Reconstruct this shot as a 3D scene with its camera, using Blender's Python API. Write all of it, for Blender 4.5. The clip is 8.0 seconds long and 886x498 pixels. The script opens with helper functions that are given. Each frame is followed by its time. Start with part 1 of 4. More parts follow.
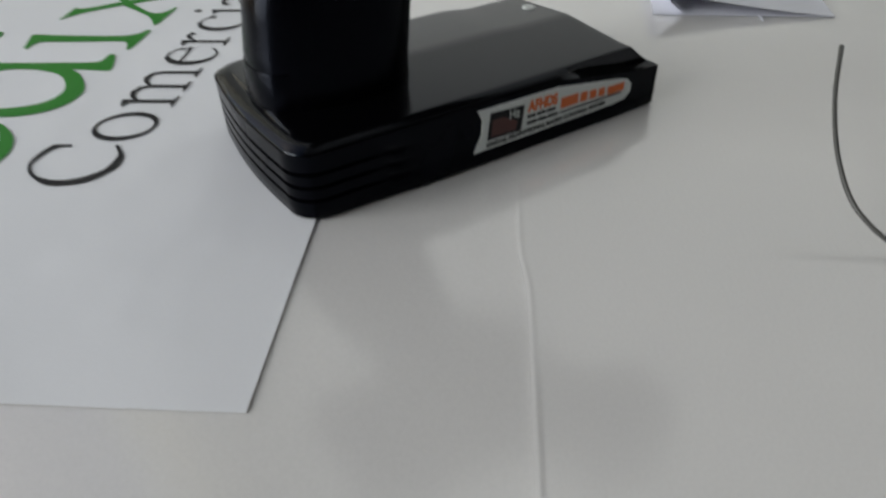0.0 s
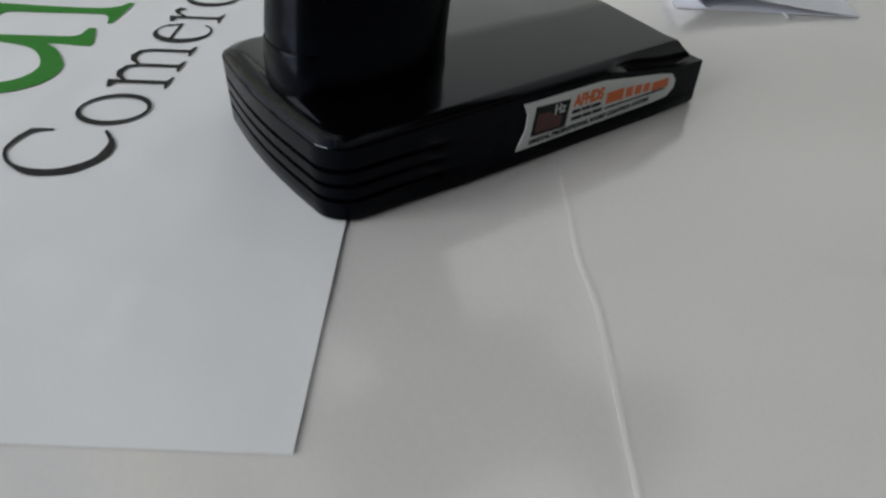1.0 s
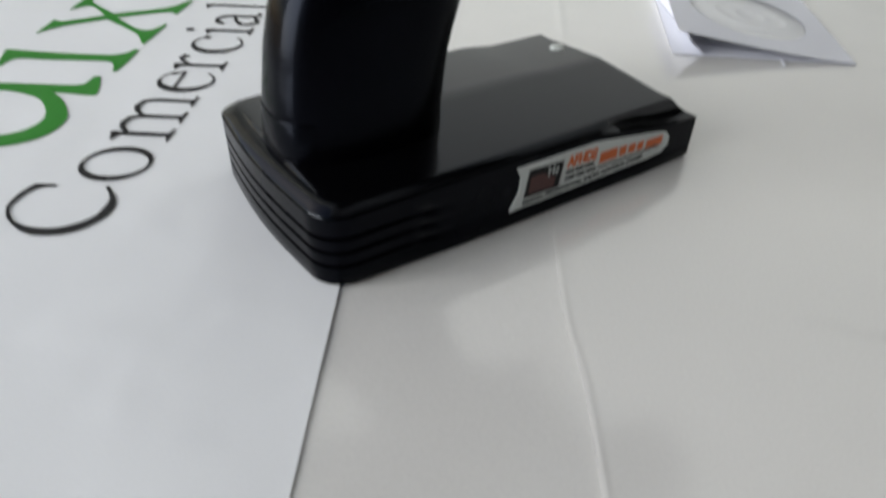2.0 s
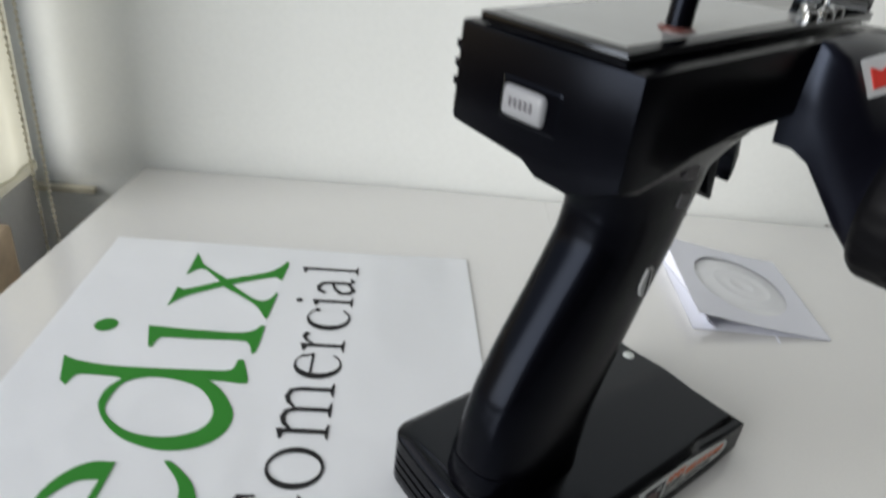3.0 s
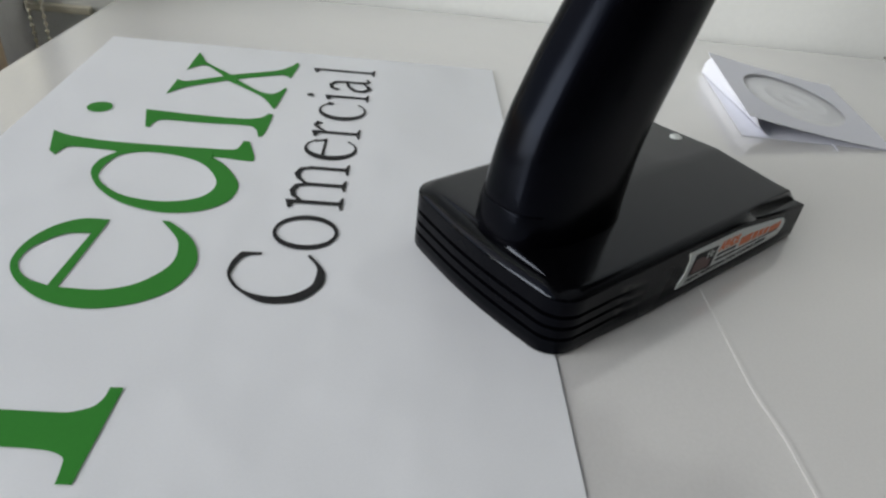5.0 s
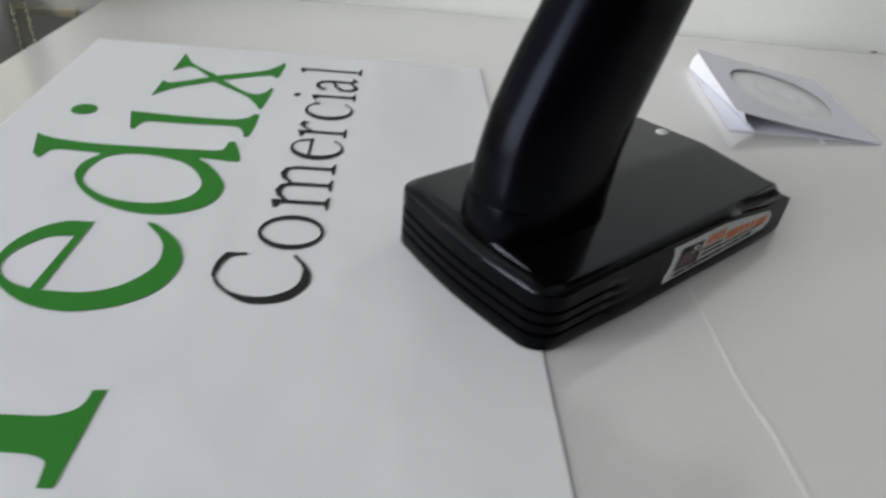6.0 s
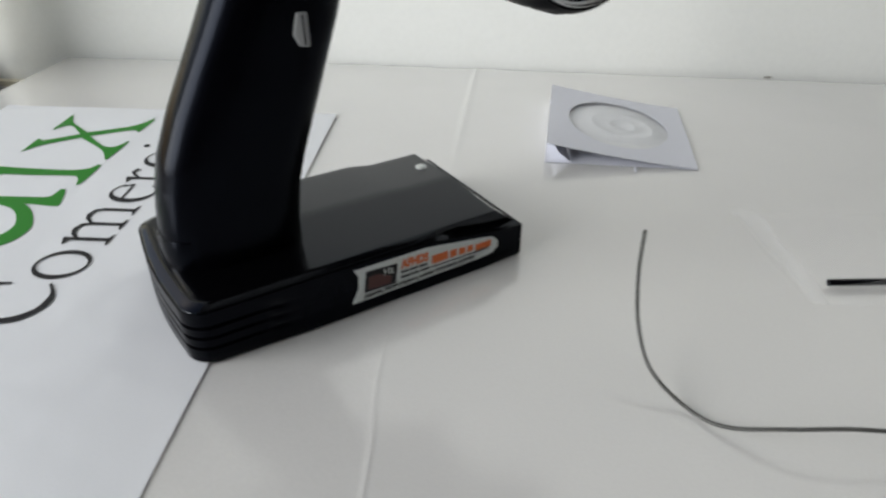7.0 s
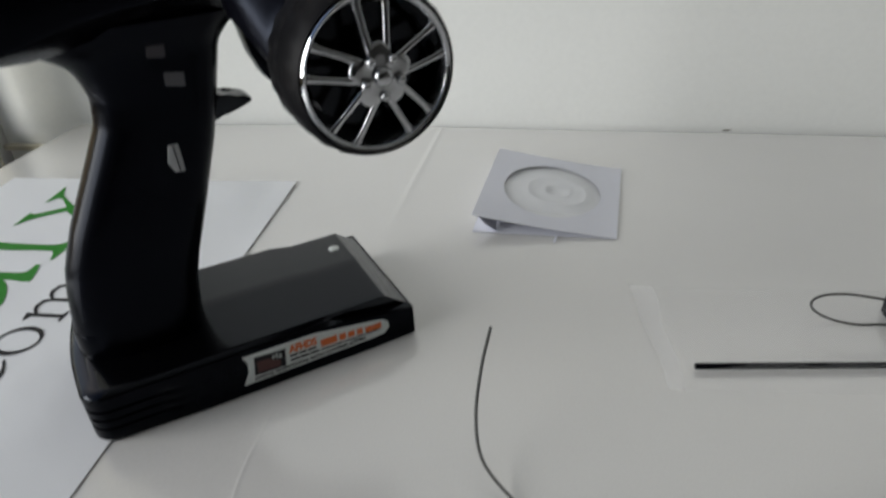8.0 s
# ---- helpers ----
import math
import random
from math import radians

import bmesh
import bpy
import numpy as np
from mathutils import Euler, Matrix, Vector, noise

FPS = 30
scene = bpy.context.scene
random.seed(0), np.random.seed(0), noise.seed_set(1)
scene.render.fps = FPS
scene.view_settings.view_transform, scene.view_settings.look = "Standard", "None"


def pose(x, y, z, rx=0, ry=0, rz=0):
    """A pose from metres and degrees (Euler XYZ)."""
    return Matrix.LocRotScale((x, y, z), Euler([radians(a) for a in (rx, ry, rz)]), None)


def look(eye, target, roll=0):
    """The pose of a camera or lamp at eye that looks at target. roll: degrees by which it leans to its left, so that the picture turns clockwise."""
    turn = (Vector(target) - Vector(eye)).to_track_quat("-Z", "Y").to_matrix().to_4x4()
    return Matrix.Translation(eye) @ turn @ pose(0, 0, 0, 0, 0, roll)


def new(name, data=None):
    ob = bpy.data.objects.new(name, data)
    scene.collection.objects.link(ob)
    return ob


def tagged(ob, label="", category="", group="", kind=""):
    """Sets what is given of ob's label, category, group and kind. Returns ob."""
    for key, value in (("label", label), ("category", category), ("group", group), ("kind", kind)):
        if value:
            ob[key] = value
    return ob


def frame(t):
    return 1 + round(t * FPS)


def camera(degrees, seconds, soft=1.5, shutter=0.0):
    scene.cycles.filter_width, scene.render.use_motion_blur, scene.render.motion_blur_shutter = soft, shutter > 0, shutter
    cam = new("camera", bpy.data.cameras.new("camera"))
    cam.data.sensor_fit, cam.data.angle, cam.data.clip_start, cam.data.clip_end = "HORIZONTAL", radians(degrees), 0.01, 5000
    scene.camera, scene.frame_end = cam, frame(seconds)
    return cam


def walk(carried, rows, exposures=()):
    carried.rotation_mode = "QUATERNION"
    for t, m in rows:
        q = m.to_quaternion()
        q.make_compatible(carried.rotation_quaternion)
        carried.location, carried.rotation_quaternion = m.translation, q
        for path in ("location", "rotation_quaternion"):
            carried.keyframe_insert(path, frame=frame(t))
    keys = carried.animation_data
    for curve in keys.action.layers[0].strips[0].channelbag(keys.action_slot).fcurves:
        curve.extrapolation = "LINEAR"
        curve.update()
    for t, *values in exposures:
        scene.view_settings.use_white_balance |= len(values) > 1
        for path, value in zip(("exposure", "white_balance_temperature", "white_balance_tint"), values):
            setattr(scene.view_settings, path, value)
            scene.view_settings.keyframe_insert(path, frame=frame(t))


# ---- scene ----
from mathutils import geometry

cam = camera(66.7, 8.0, soft=2.4, shutter=0.5)
PATH = [
    (0, (0.0145, 0.0145, 0.1119), (-0.0123, 0.3273, -0.1360), -1.86),
    (0.5, (-0.0017, 0.0120, 0.0984), (0.0056, 0.3241, -0.1516), 0.66),
    (1, (-0.0097, 0.0315, 0.1029), (-0.0103, 0.3422, -0.1489), 2.08),
    (1.5, (-0.0050, 0.0412, 0.1031), (-0.0094, 0.3507, -0.1502), 1.76),
    (2, (-0.0067, 0.0381, 0.1147), (-0.0114, 0.3536, -0.1312), 2.00),
    (2.2, (-0.0183, 0.0393, 0.1335), (-0.0182, 0.3597, -0.1059), 3.20),
    (3.3, (-0.0980, 0.0219, 0.2136), (-0.0557, 0.3749, 0.0303), 7.19),
    (3.5, (-0.0906, 0.0107, 0.1849), (-0.0589, 0.3559, -0.0146), 7.28),
    (4, (-0.0777, 0.0095, 0.1524), (-0.0293, 0.3396, -0.0683), 7.22),
    (4.5, (-0.0794, 0.0191, 0.1425), (-0.0537, 0.3478, -0.0839), 6.72),
    (5.8, (-0.0927, 0.0273, 0.1366), (-0.0521, 0.3460, -0.1017), 7.68),
    (6, (-0.0821, 0.0253, 0.1372), (-0.0486, 0.3497, -0.0945), 6.56),
    (6.5, (-0.0119, 0.0139, 0.1548), (-0.0173, 0.3498, -0.0623), 3.61),
    (7, (0.0531, 0.0021, 0.1549), (0.0346, 0.3390, -0.0600), 0.40),
    (7.3, (0.0751, -0.0041, 0.1621), (0.0412, 0.3319, -0.0522), -1.61),
    (7.5, (0.0913, -0.0052, 0.1765), (0.0638, 0.3303, -0.0395), -1.38),
    (7.6, (0.1028, -0.0049, 0.1796), (0.0677, 0.3317, -0.0336), -1.42),
    (8, (0.1287, 0.0054, 0.1944), (0.0708, 0.3409, -0.0156), -3.46),
]
walk(cam, [(t, look(eye, target, roll)) for t, eye, target, roll in PATH],
     exposures=[(0.0, -0.26), (1.0, -0.27), (2.0, 0.13), (3.3, 0.03), (3.6, -0.12), (4.5, -0.12), (6.0, -0.12), (6.5, 0.05), (7.0, 0.1), (7.5, -0.05), (8.0, -0.22)])

# ---------------------------------------------------------------- light
world = bpy.data.worlds.new("world")
scene.world = world
world.use_nodes = True
sky = world.node_tree.nodes.new("ShaderNodeTexSky")
sky.sky_type, sky.sun_disc = "NISHITA", False
sky.sun_elevation, sky.sun_rotation = radians(42), radians(-70)
world.node_tree.links.new(sky.outputs["Color"], world.node_tree.nodes["Background"].inputs["Color"])
world.node_tree.nodes["Background"].inputs["Strength"].default_value = 0.08

# daylight outside the large window in the side wall
win = bpy.data.lights.new("window_light", "AREA")
win.shape, win.size, win.size_y, win.energy, win.color = "RECTANGLE", 2.8, 2.6, 192.0, (0.985, 0.982, 0.958)
new("window_light", win).matrix_world = look((-3.0, -1.60, 1.16), (0.0, -1.00, 1.14))


# ---------------------------------------------------------------- materials
def node_mat(name):
    m = bpy.data.materials.new(name)
    m.use_nodes = True
    return m, m.node_tree.nodes, m.node_tree.links, m.node_tree.nodes["Principled BSDF"]


def surface(name, color, rough, metal=0.0, var=0.06, grain=800.0, stain=9.0, bump=0.05, depth=0.0002, spec=0.5, coat=0.0, rvar=0.1, tint=(1.0, 1.0, 1.0)):
    """A surface with colour variation at two scales, fine relief and uneven gloss."""
    m, n, l, b = node_mat(name)
    co = n.new("ShaderNodeTexCoord")
    big, fine = n.new("ShaderNodeTexNoise"), n.new("ShaderNodeTexNoise")
    big.inputs["Scale"].default_value, big.inputs["Detail"].default_value = stain, 4
    fine.inputs["Scale"].default_value, fine.inputs["Detail"].default_value = grain, 3
    for x in (big, fine):
        l.new(co.outputs["Object"], x.inputs["Vector"])
    add = n.new("ShaderNodeMath")
    add.operation = "ADD"
    l.new(big.outputs["Fac"], add.inputs[0])
    l.new(fine.outputs["Fac"], add.inputs[1])
    ramp = n.new("ShaderNodeValToRGB")
    lo, hi = [c * (1 - var) for c in color], [min(1, c * (1 + var)) for c in color]
    ramp.color_ramp.elements[0].color, ramp.color_ramp.elements[1].color = (*lo, 1), (*hi, 1)
    ramp.color_ramp.elements[0].position, ramp.color_ramp.elements[1].position = 0.3, 0.7
    half = n.new("ShaderNodeMath")
    half.operation, half.inputs[1].default_value = "MULTIPLY", 0.5
    l.new(add.outputs[0], half.inputs[0])
    l.new(half.outputs[0], ramp.inputs["Fac"])
    l.new(ramp.outputs["Color"], b.inputs["Base Color"])
    rr = n.new("ShaderNodeMapRange")
    rr.inputs["To Min"].default_value, rr.inputs["To Max"].default_value = rough * (1 - rvar), min(1, rough * (1 + rvar))
    l.new(big.outputs["Fac"], rr.inputs["Value"])
    l.new(rr.outputs["Result"], b.inputs["Roughness"])
    bp = n.new("ShaderNodeBump")
    bp.inputs["Strength"].default_value, bp.inputs["Distance"].default_value = bump, depth
    l.new(fine.outputs["Fac"], bp.inputs["Height"])
    l.new(bp.outputs["Normal"], b.inputs["Normal"])
    b.inputs["Metallic"].default_value = metal
    b.inputs["Specular IOR Level"].default_value = spec
    b.inputs["Specular Tint"].default_value = (*tint, 1)
    b.inputs["Coat Weight"].default_value = coat
    b.inputs["Coat Roughness"].default_value = 0.12
    return m


BLACK = surface("glossy_black_plastic", (0.0015, 0.0015, 0.002), 0.13, spec=0.35, var=0.2, grain=3000, stain=30, bump=0.04, depth=0.00005, rvar=0.25, tint=(0.78, 0.86, 1.0))
TRAY = surface("moulded_black_plastic", (0.0012, 0.0012, 0.0018), 0.26, spec=0.09, var=0.2, grain=4500, stain=40, bump=0.08, depth=0.00005, rvar=0.2, tint=(0.64, 0.74, 1.0))
SATIN = surface("satin_black_plastic", (0.0012, 0.0012, 0.002), 0.22, spec=0.10, var=0.2, grain=4500, stain=40, bump=0.12, depth=0.00005, rvar=0.2, tint=(0.64, 0.74, 1.0))
# display panel: the wall's reflection is put into its grey base colour
PANEL_SHEEN = surface("panel_painted_sheen", (0.30, 0.31, 0.305), 0.16, var=0.1, grain=2500, stain=25, bump=0.02, depth=0.00003)
MATTE = surface("matte_black_plastic", (0.004, 0.004, 0.007), 0.32, spec=0.34, var=0.2, grain=3500, stain=40, bump=0.1, depth=0.00005, tint=(0.64, 0.74, 1.0))
RUBBER = surface("tyre_rubber", (0.0035, 0.0035, 0.0045), 0.5, spec=0.1, var=0.2, grain=2500, stain=60, bump=0.2, depth=0.0001)
CHROME = surface("chrome", (0.52, 0.53, 0.55), 0.055, metal=1.0, var=0.04, grain=1500, stain=60, bump=0.02, depth=0.00005, rvar=0.4)
SILVER = surface("silver_plastic", (0.45, 0.46, 0.47), 0.35, var=0.05, grain=2000, stain=60, bump=0.05, depth=0.00005)
GREYBTN = surface("grey_plastic", (0.22, 0.225, 0.24), 0.4, var=0.06, grain=2000, stain=60, bump=0.05, depth=0.00005)
DULL = surface("dark_grey_plastic", (0.06, 0.055, 0.065), 0.45, var=0.1, grain=2000, stain=50)
GREYBTN_DARK = surface("mid_grey_plastic", (0.10, 0.10, 0.11), 0.45, var=0.1, grain=2000, stain=50)
PAPER = surface("sheet_paper", (0.82, 0.834, 0.854), 0.75, var=0.02, grain=1400, stain=7, bump=0.12, depth=0.0002, spec=0.3)
COVER = surface("table_paper", (0.742, 0.732, 0.712), 0.17, var=0.04, grain=1100, stain=6, bump=0.03, depth=0.0001, spec=1.0, coat=0.95, rvar=0.35)
SLEEVE = surface("sleeve_paper", (0.79, 0.80, 0.865), 0.7, var=0.02, grain=1500, stain=20, bump=0.1, depth=0.0002, spec=0.3)
GREEN = surface("green_ink", (0.034, 0.235, 0.028), 0.6, var=0.06, grain=1500, stain=15, bump=0.08, spec=0.2)
INK = surface("black_ink", (0.012, 0.012, 0.013), 0.6, var=0.1, grain=1500, stain=15, bump=0.08, spec=0.3)
STICKER = surface("sticker_white", (0.72, 0.76, 0.74), 0.3, var=0.03, grain=1800, stain=50, bump=0.04)
FADED = surface("faded_sticker", (0.52, 0.47, 0.45), 0.35, var=0.18, grain=1300, stain=160, bump=0.04)
FADED_ORANGE = surface("faded_orange_ink", (0.42, 0.17, 0.11), 0.35, var=0.2, grain=1500, stain=200)
ORANGE = surface("orange_ink", (0.75, 0.16, 0.03), 0.35, var=0.05, grain=1800, stain=60)
RED = surface("red_ink", (0.5, 0.04, 0.03), 0.35, var=0.1, grain=1800, stain=60)
DARKRED = surface("dark_red_ink", (0.09, 0.025, 0.022), 0.35, var=0.15, grain=1800, stain=120)
WALL = surface("wall_paint", (0.84, 0.85, 0.825), 0.7, var=0.025, grain=260, stain=3.5, bump=0.15, depth=0.0006, spec=0.3)
# dark grey keeps the unseen room dim in the black plastic's reflections
DIM = surface("dark_far_wall", (0.20, 0.196, 0.19), 0.8, var=0.08, grain=200, stain=2)
CEIL = surface("ceiling_paint", (0.84, 0.84, 0.83), 0.8, var=0.03, grain=200, stain=3)
BLIND = surface("blind_fabric", (0.60, 0.59, 0.52), 0.8, var=0.06, grain=900, stain=8, bump=0.3, depth=0.0004, spec=0.2)
BEAD = surface("bead_plastic", (0.62, 0.58, 0.46), 0.35, var=0.06, grain=900, stain=30)
LILAC = surface("lower_wall_paint", (0.86, 0.855, 0.86), 0.7, var=0.04, grain=200, stain=5)
WOOD = surface("tan_wood", (0.62, 0.48, 0.33), 0.5, var=0.35, grain=60, stain=14)
SCUFF = surface("scuff_grey", (0.22, 0.20, 0.17), 0.7, var=0.2)
FLOOR = surface("floor_tile", (0.34, 0.31, 0.27), 0.4, var=0.1, grain=40, stain=3)
WIRE = surface("grey_wire", (0.06, 0.06, 0.055), 0.45, var=0.1, grain=1500, stain=50)
DISC = surface("disc_white", (0.84, 0.85, 0.87), 0.4, var=0.02, grain=900, stain=30, bump=0.02)


def add_waves(m, scale, distance):
    """Broad, soft unevenness, as of handled paper."""
    n, l = m.node_tree.nodes, m.node_tree.links
    co, wave, bp = n.new("ShaderNodeTexCoord"), n.new("ShaderNodeTexNoise"), n.new("ShaderNodeBump")
    wave.inputs["Scale"].default_value, wave.inputs["Detail"].default_value = scale, 2
    bp.inputs["Strength"].default_value, bp.inputs["Distance"].default_value = 1.0, distance
    l.new(co.outputs["Object"], wave.inputs["Vector"])
    l.new(wave.outputs["Fac"], bp.inputs["Height"])
    fine = [k for k in n if k.type == "BUMP" and k != bp][0]
    l.new(bp.outputs["Normal"], fine.inputs["Normal"])


add_waves(PAPER, 22.0, 0.0016)
add_waves(COVER, 14.0, 0.0007)
add_waves(SLEEVE, 26.0, 0.0008)


def film_material(name="clear_film", least=0.03, most=0.14):
    """Thin clear plastic film, a little milky."""
    m, n, l, b = node_mat(name)
    clear = n.new("ShaderNodeBsdfTransparent")
    b.inputs["Base Color"].default_value = (0.93, 0.93, 0.95, 1)
    b.inputs["Roughness"].default_value = 0.45
    noise_tex, mr, mix = n.new("ShaderNodeTexNoise"), n.new("ShaderNodeMapRange"), n.new("ShaderNodeMixShader")
    noise_tex.inputs["Scale"].default_value = 14
    mr.inputs["To Min"].default_value, mr.inputs["To Max"].default_value = least, most
    l.new(noise_tex.outputs["Fac"], mr.inputs["Value"])
    l.new(mr.outputs["Result"], mix.inputs["Fac"])
    l.new(clear.outputs[0], mix.inputs[1])
    l.new(b.outputs[0], mix.inputs[2])
    l.new(mix.outputs[0], n["Material Output"].inputs["Surface"])
    return m


FILM, MILKY = film_material("clear_film", 0.02, 0.10), film_material("milky_film", 0.10, 0.26)


def blind_material():
    """Woven fabric that lets some daylight through."""
    m, n, l, b = BLIND, BLIND.node_tree.nodes, BLIND.node_tree.links, BLIND.node_tree.nodes["Principled BSDF"]
    thru, mix = n.new("ShaderNodeBsdfTranslucent"), n.new("ShaderNodeMixShader")
    thru.inputs["Color"].default_value = (0.74, 0.72, 0.62, 1)
    mix.inputs["Fac"].default_value = 0.8
    gaps, weave = n.new("ShaderNodeBsdfTransparent"), n.new("ShaderNodeMixShader")
    weave.inputs["Fac"].default_value = 0.28
    l.new(b.outputs[0], mix.inputs[1])
    l.new(thru.outputs[0], mix.inputs[2])
    l.new(mix.outputs[0], weave.inputs[1])
    l.new(gaps.outputs[0], weave.inputs[2])
    l.new(weave.outputs[0], n["Material Output"].inputs["Surface"])


blind_material()


# ---------------------------------------------------------------- mesh helpers
def part(name, bm, material, parent=None, label="", smooth=None):
    me = bpy.data.meshes.new(name)
    bmesh.ops.recalc_face_normals(bm, faces=bm.faces[:])
    bm.to_mesh(me)
    bm.free()
    me.materials.append(material)
    if smooth is not None:
        me.shade_smooth()
        me.set_sharp_from_angle(angle=radians(smooth))
    ob = new(name, me)
    if parent:
        ob.parent = parent
    if label:
        ob["label"] = label
    return ob


def thing(name, m, label, category, group=""):
    ob = new(name)
    ob.matrix_world = m
    ob.empty_display_size = 0.02
    return tagged(ob, label, category, group)


def box(x0, x1, y0, y1, z0, z1, bevel=0.0, bm=None, seg=2):
    bm = bm or bmesh.new()
    vs = [bm.verts.new(p) for p in ((x0, y0, z0), (x1, y0, z0), (x1, y1, z0), (x0, y1, z0), (x0, y0, z1), (x1, y0, z1), (x1, y1, z1), (x0, y1, z1))]
    fs = [bm.faces.new([vs[i] for i in f]) for f in ((3, 2, 1, 0), (4, 5, 6, 7), (0, 1, 5, 4), (1, 2, 6, 5), (2, 3, 7, 6), (3, 0, 4, 7))]
    if bevel:
        bmesh.ops.bevel(bm, geom=list({e for f in fs for e in f.edges}), offset=bevel, segments=seg, affect="EDGES", profile=0.6)
    return bm


def prism(points, axis, lo, hi, bevel=0.0, seg=2, bm=None):
    """A polygon in two axes, drawn out along the third ('x', 'y' or 'z') from lo to hi."""
    bm = bm or bmesh.new()

    def at(p, w):
        return {"x": (w, p[0], p[1]), "y": (p[0], w, p[1]), "z": (p[0], p[1], w)}[axis]

    a, b = [bm.verts.new(at(p, lo)) for p in points], [bm.verts.new(at(p, hi)) for p in points]
    fs = [bm.faces.new(a[::-1]), bm.faces.new(b)]
    for i in range(len(points)):
        j = (i + 1) % len(points)
        fs.append(bm.faces.new((a[i], a[j], b[j], b[i])))
    if bevel:
        bmesh.ops.bevel(bm, geom=list({e for f in fs for e in f.edges}), offset=bevel, segments=seg, affect="EDGES", profile=0.6)
    return bm


def loft(rings, caps=True, bm=None, closed=True):
    """Rings of equally many points, skinned one to the next."""
    bm = bm or bmesh.new()
    rows = [[bm.verts.new(p) for p in ring] for ring in rings]
    n = len(rows[0])
    for r, s in zip(rows, rows[1:]):
        for i in range(n if closed else n - 1):
            j = (i + 1) % n
            bm.faces.new((r[i], r[j], s[j], s[i]))
    if caps and closed:
        bm.faces.new(rows[0][::-1])
        bm.faces.new(rows[-1])
    return bm


def tube(path, radius, sides=8, bm=None, closed=False):
    """A round tube along a path of points."""
    bm = bm or bmesh.new()
    pts = [Vector(p) for p in path]
    rows = []
    for i, p in enumerate(pts):
        if closed:
            d = pts[(i + 1) % len(pts)] - pts[i - 1]
        else:
            d = pts[min(i + 1, len(pts) - 1)] - pts[max(i - 1, 0)]
        d.normalize()
        side = d.cross(Vector((0, 0, 1)))
        side = side.normalized() if side.length > 1e-4 else Vector((1, 0, 0))
        up = side.cross(d)
        rows.append([bm.verts.new(p + radius * (math.cos(2 * math.pi * k / sides) * side + math.sin(2 * math.pi * k / sides) * up)) for k in range(sides)])
    for r, s in zip(rows, rows[1:] + (rows[:1] if closed else [])):
        for i in range(sides):
            j = (i + 1) % sides
            bm.faces.new((r[i], r[j], s[j], s[i]))
    if not closed:
        bm.faces.new(rows[0][::-1])
        bm.faces.new(rows[-1])
    return bm


def smooth_path(pts, steps=8):
    """Catmull-Rom through the points."""
    p = [Vector(q) for q in pts]
    p = [2 * p[0] - p[1]] + p + [2 * p[-1] - p[-2]]
    out = []
    for i in range(1, len(p) - 2):
        for k in range(steps):
            t = k / steps
            out.append(0.5 * (2 * p[i] + (p[i + 1] - p[i - 1]) * t + (2 * p[i - 1] - 5 * p[i] + 4 * p[i + 1] - p[i + 2]) * t * t + (3 * p[i] - p[i - 1] - 3 * p[i + 1] + p[i + 2]) * t ** 3))
    return out + [p[-2]]


def interp(x, table):
    xs, ys = zip(*table)
    return float(np.interp(x, xs, ys))


def lathe(profile, sides=40, bm=None, axis="y"):
    """Pairs (distance along the axis, radius) turned round it."""
    bm = bm or bmesh.new()
    rings = []
    for w, r in profile:
        ring = []
        for k in range(sides):
            c, s = r * math.cos(2 * math.pi * k / sides), r * math.sin(2 * math.pi * k / sides)
            ring.append({"y": (c, w, s), "z": (c, s, w), "x": (w, c, s)}[axis])
        rings.append(ring)
    return loft(rings, bm=bm)


def lettering(name, text, size, m, material, parent, thick=0.00004, stretch=1.0, bold=0.0):
    """Words in the built-in font, as a mesh."""
    cu = bpy.data.curves.new(name, "FONT")
    cu.body, cu.size, cu.extrude, cu.offset = text, size, thick, bold
    ob = new(name + "_source", cu)
    bpy.context.view_layer.update()
    me = bpy.data.meshes.new_from_object(ob.evaluated_get(bpy.context.evaluated_depsgraph_get()))
    bpy.data.objects.remove(ob)
    me.materials.clear()
    me.materials.append(material)
    out = new(name, me)
    out.parent = parent
    out.matrix_basis = m @ Matrix.Diagonal((stretch, 1, 1, 1))
    return out


# ---------------------------------------------------------------- room
TABLE_TOP = -0.0006
FLOOR_Z = -0.74


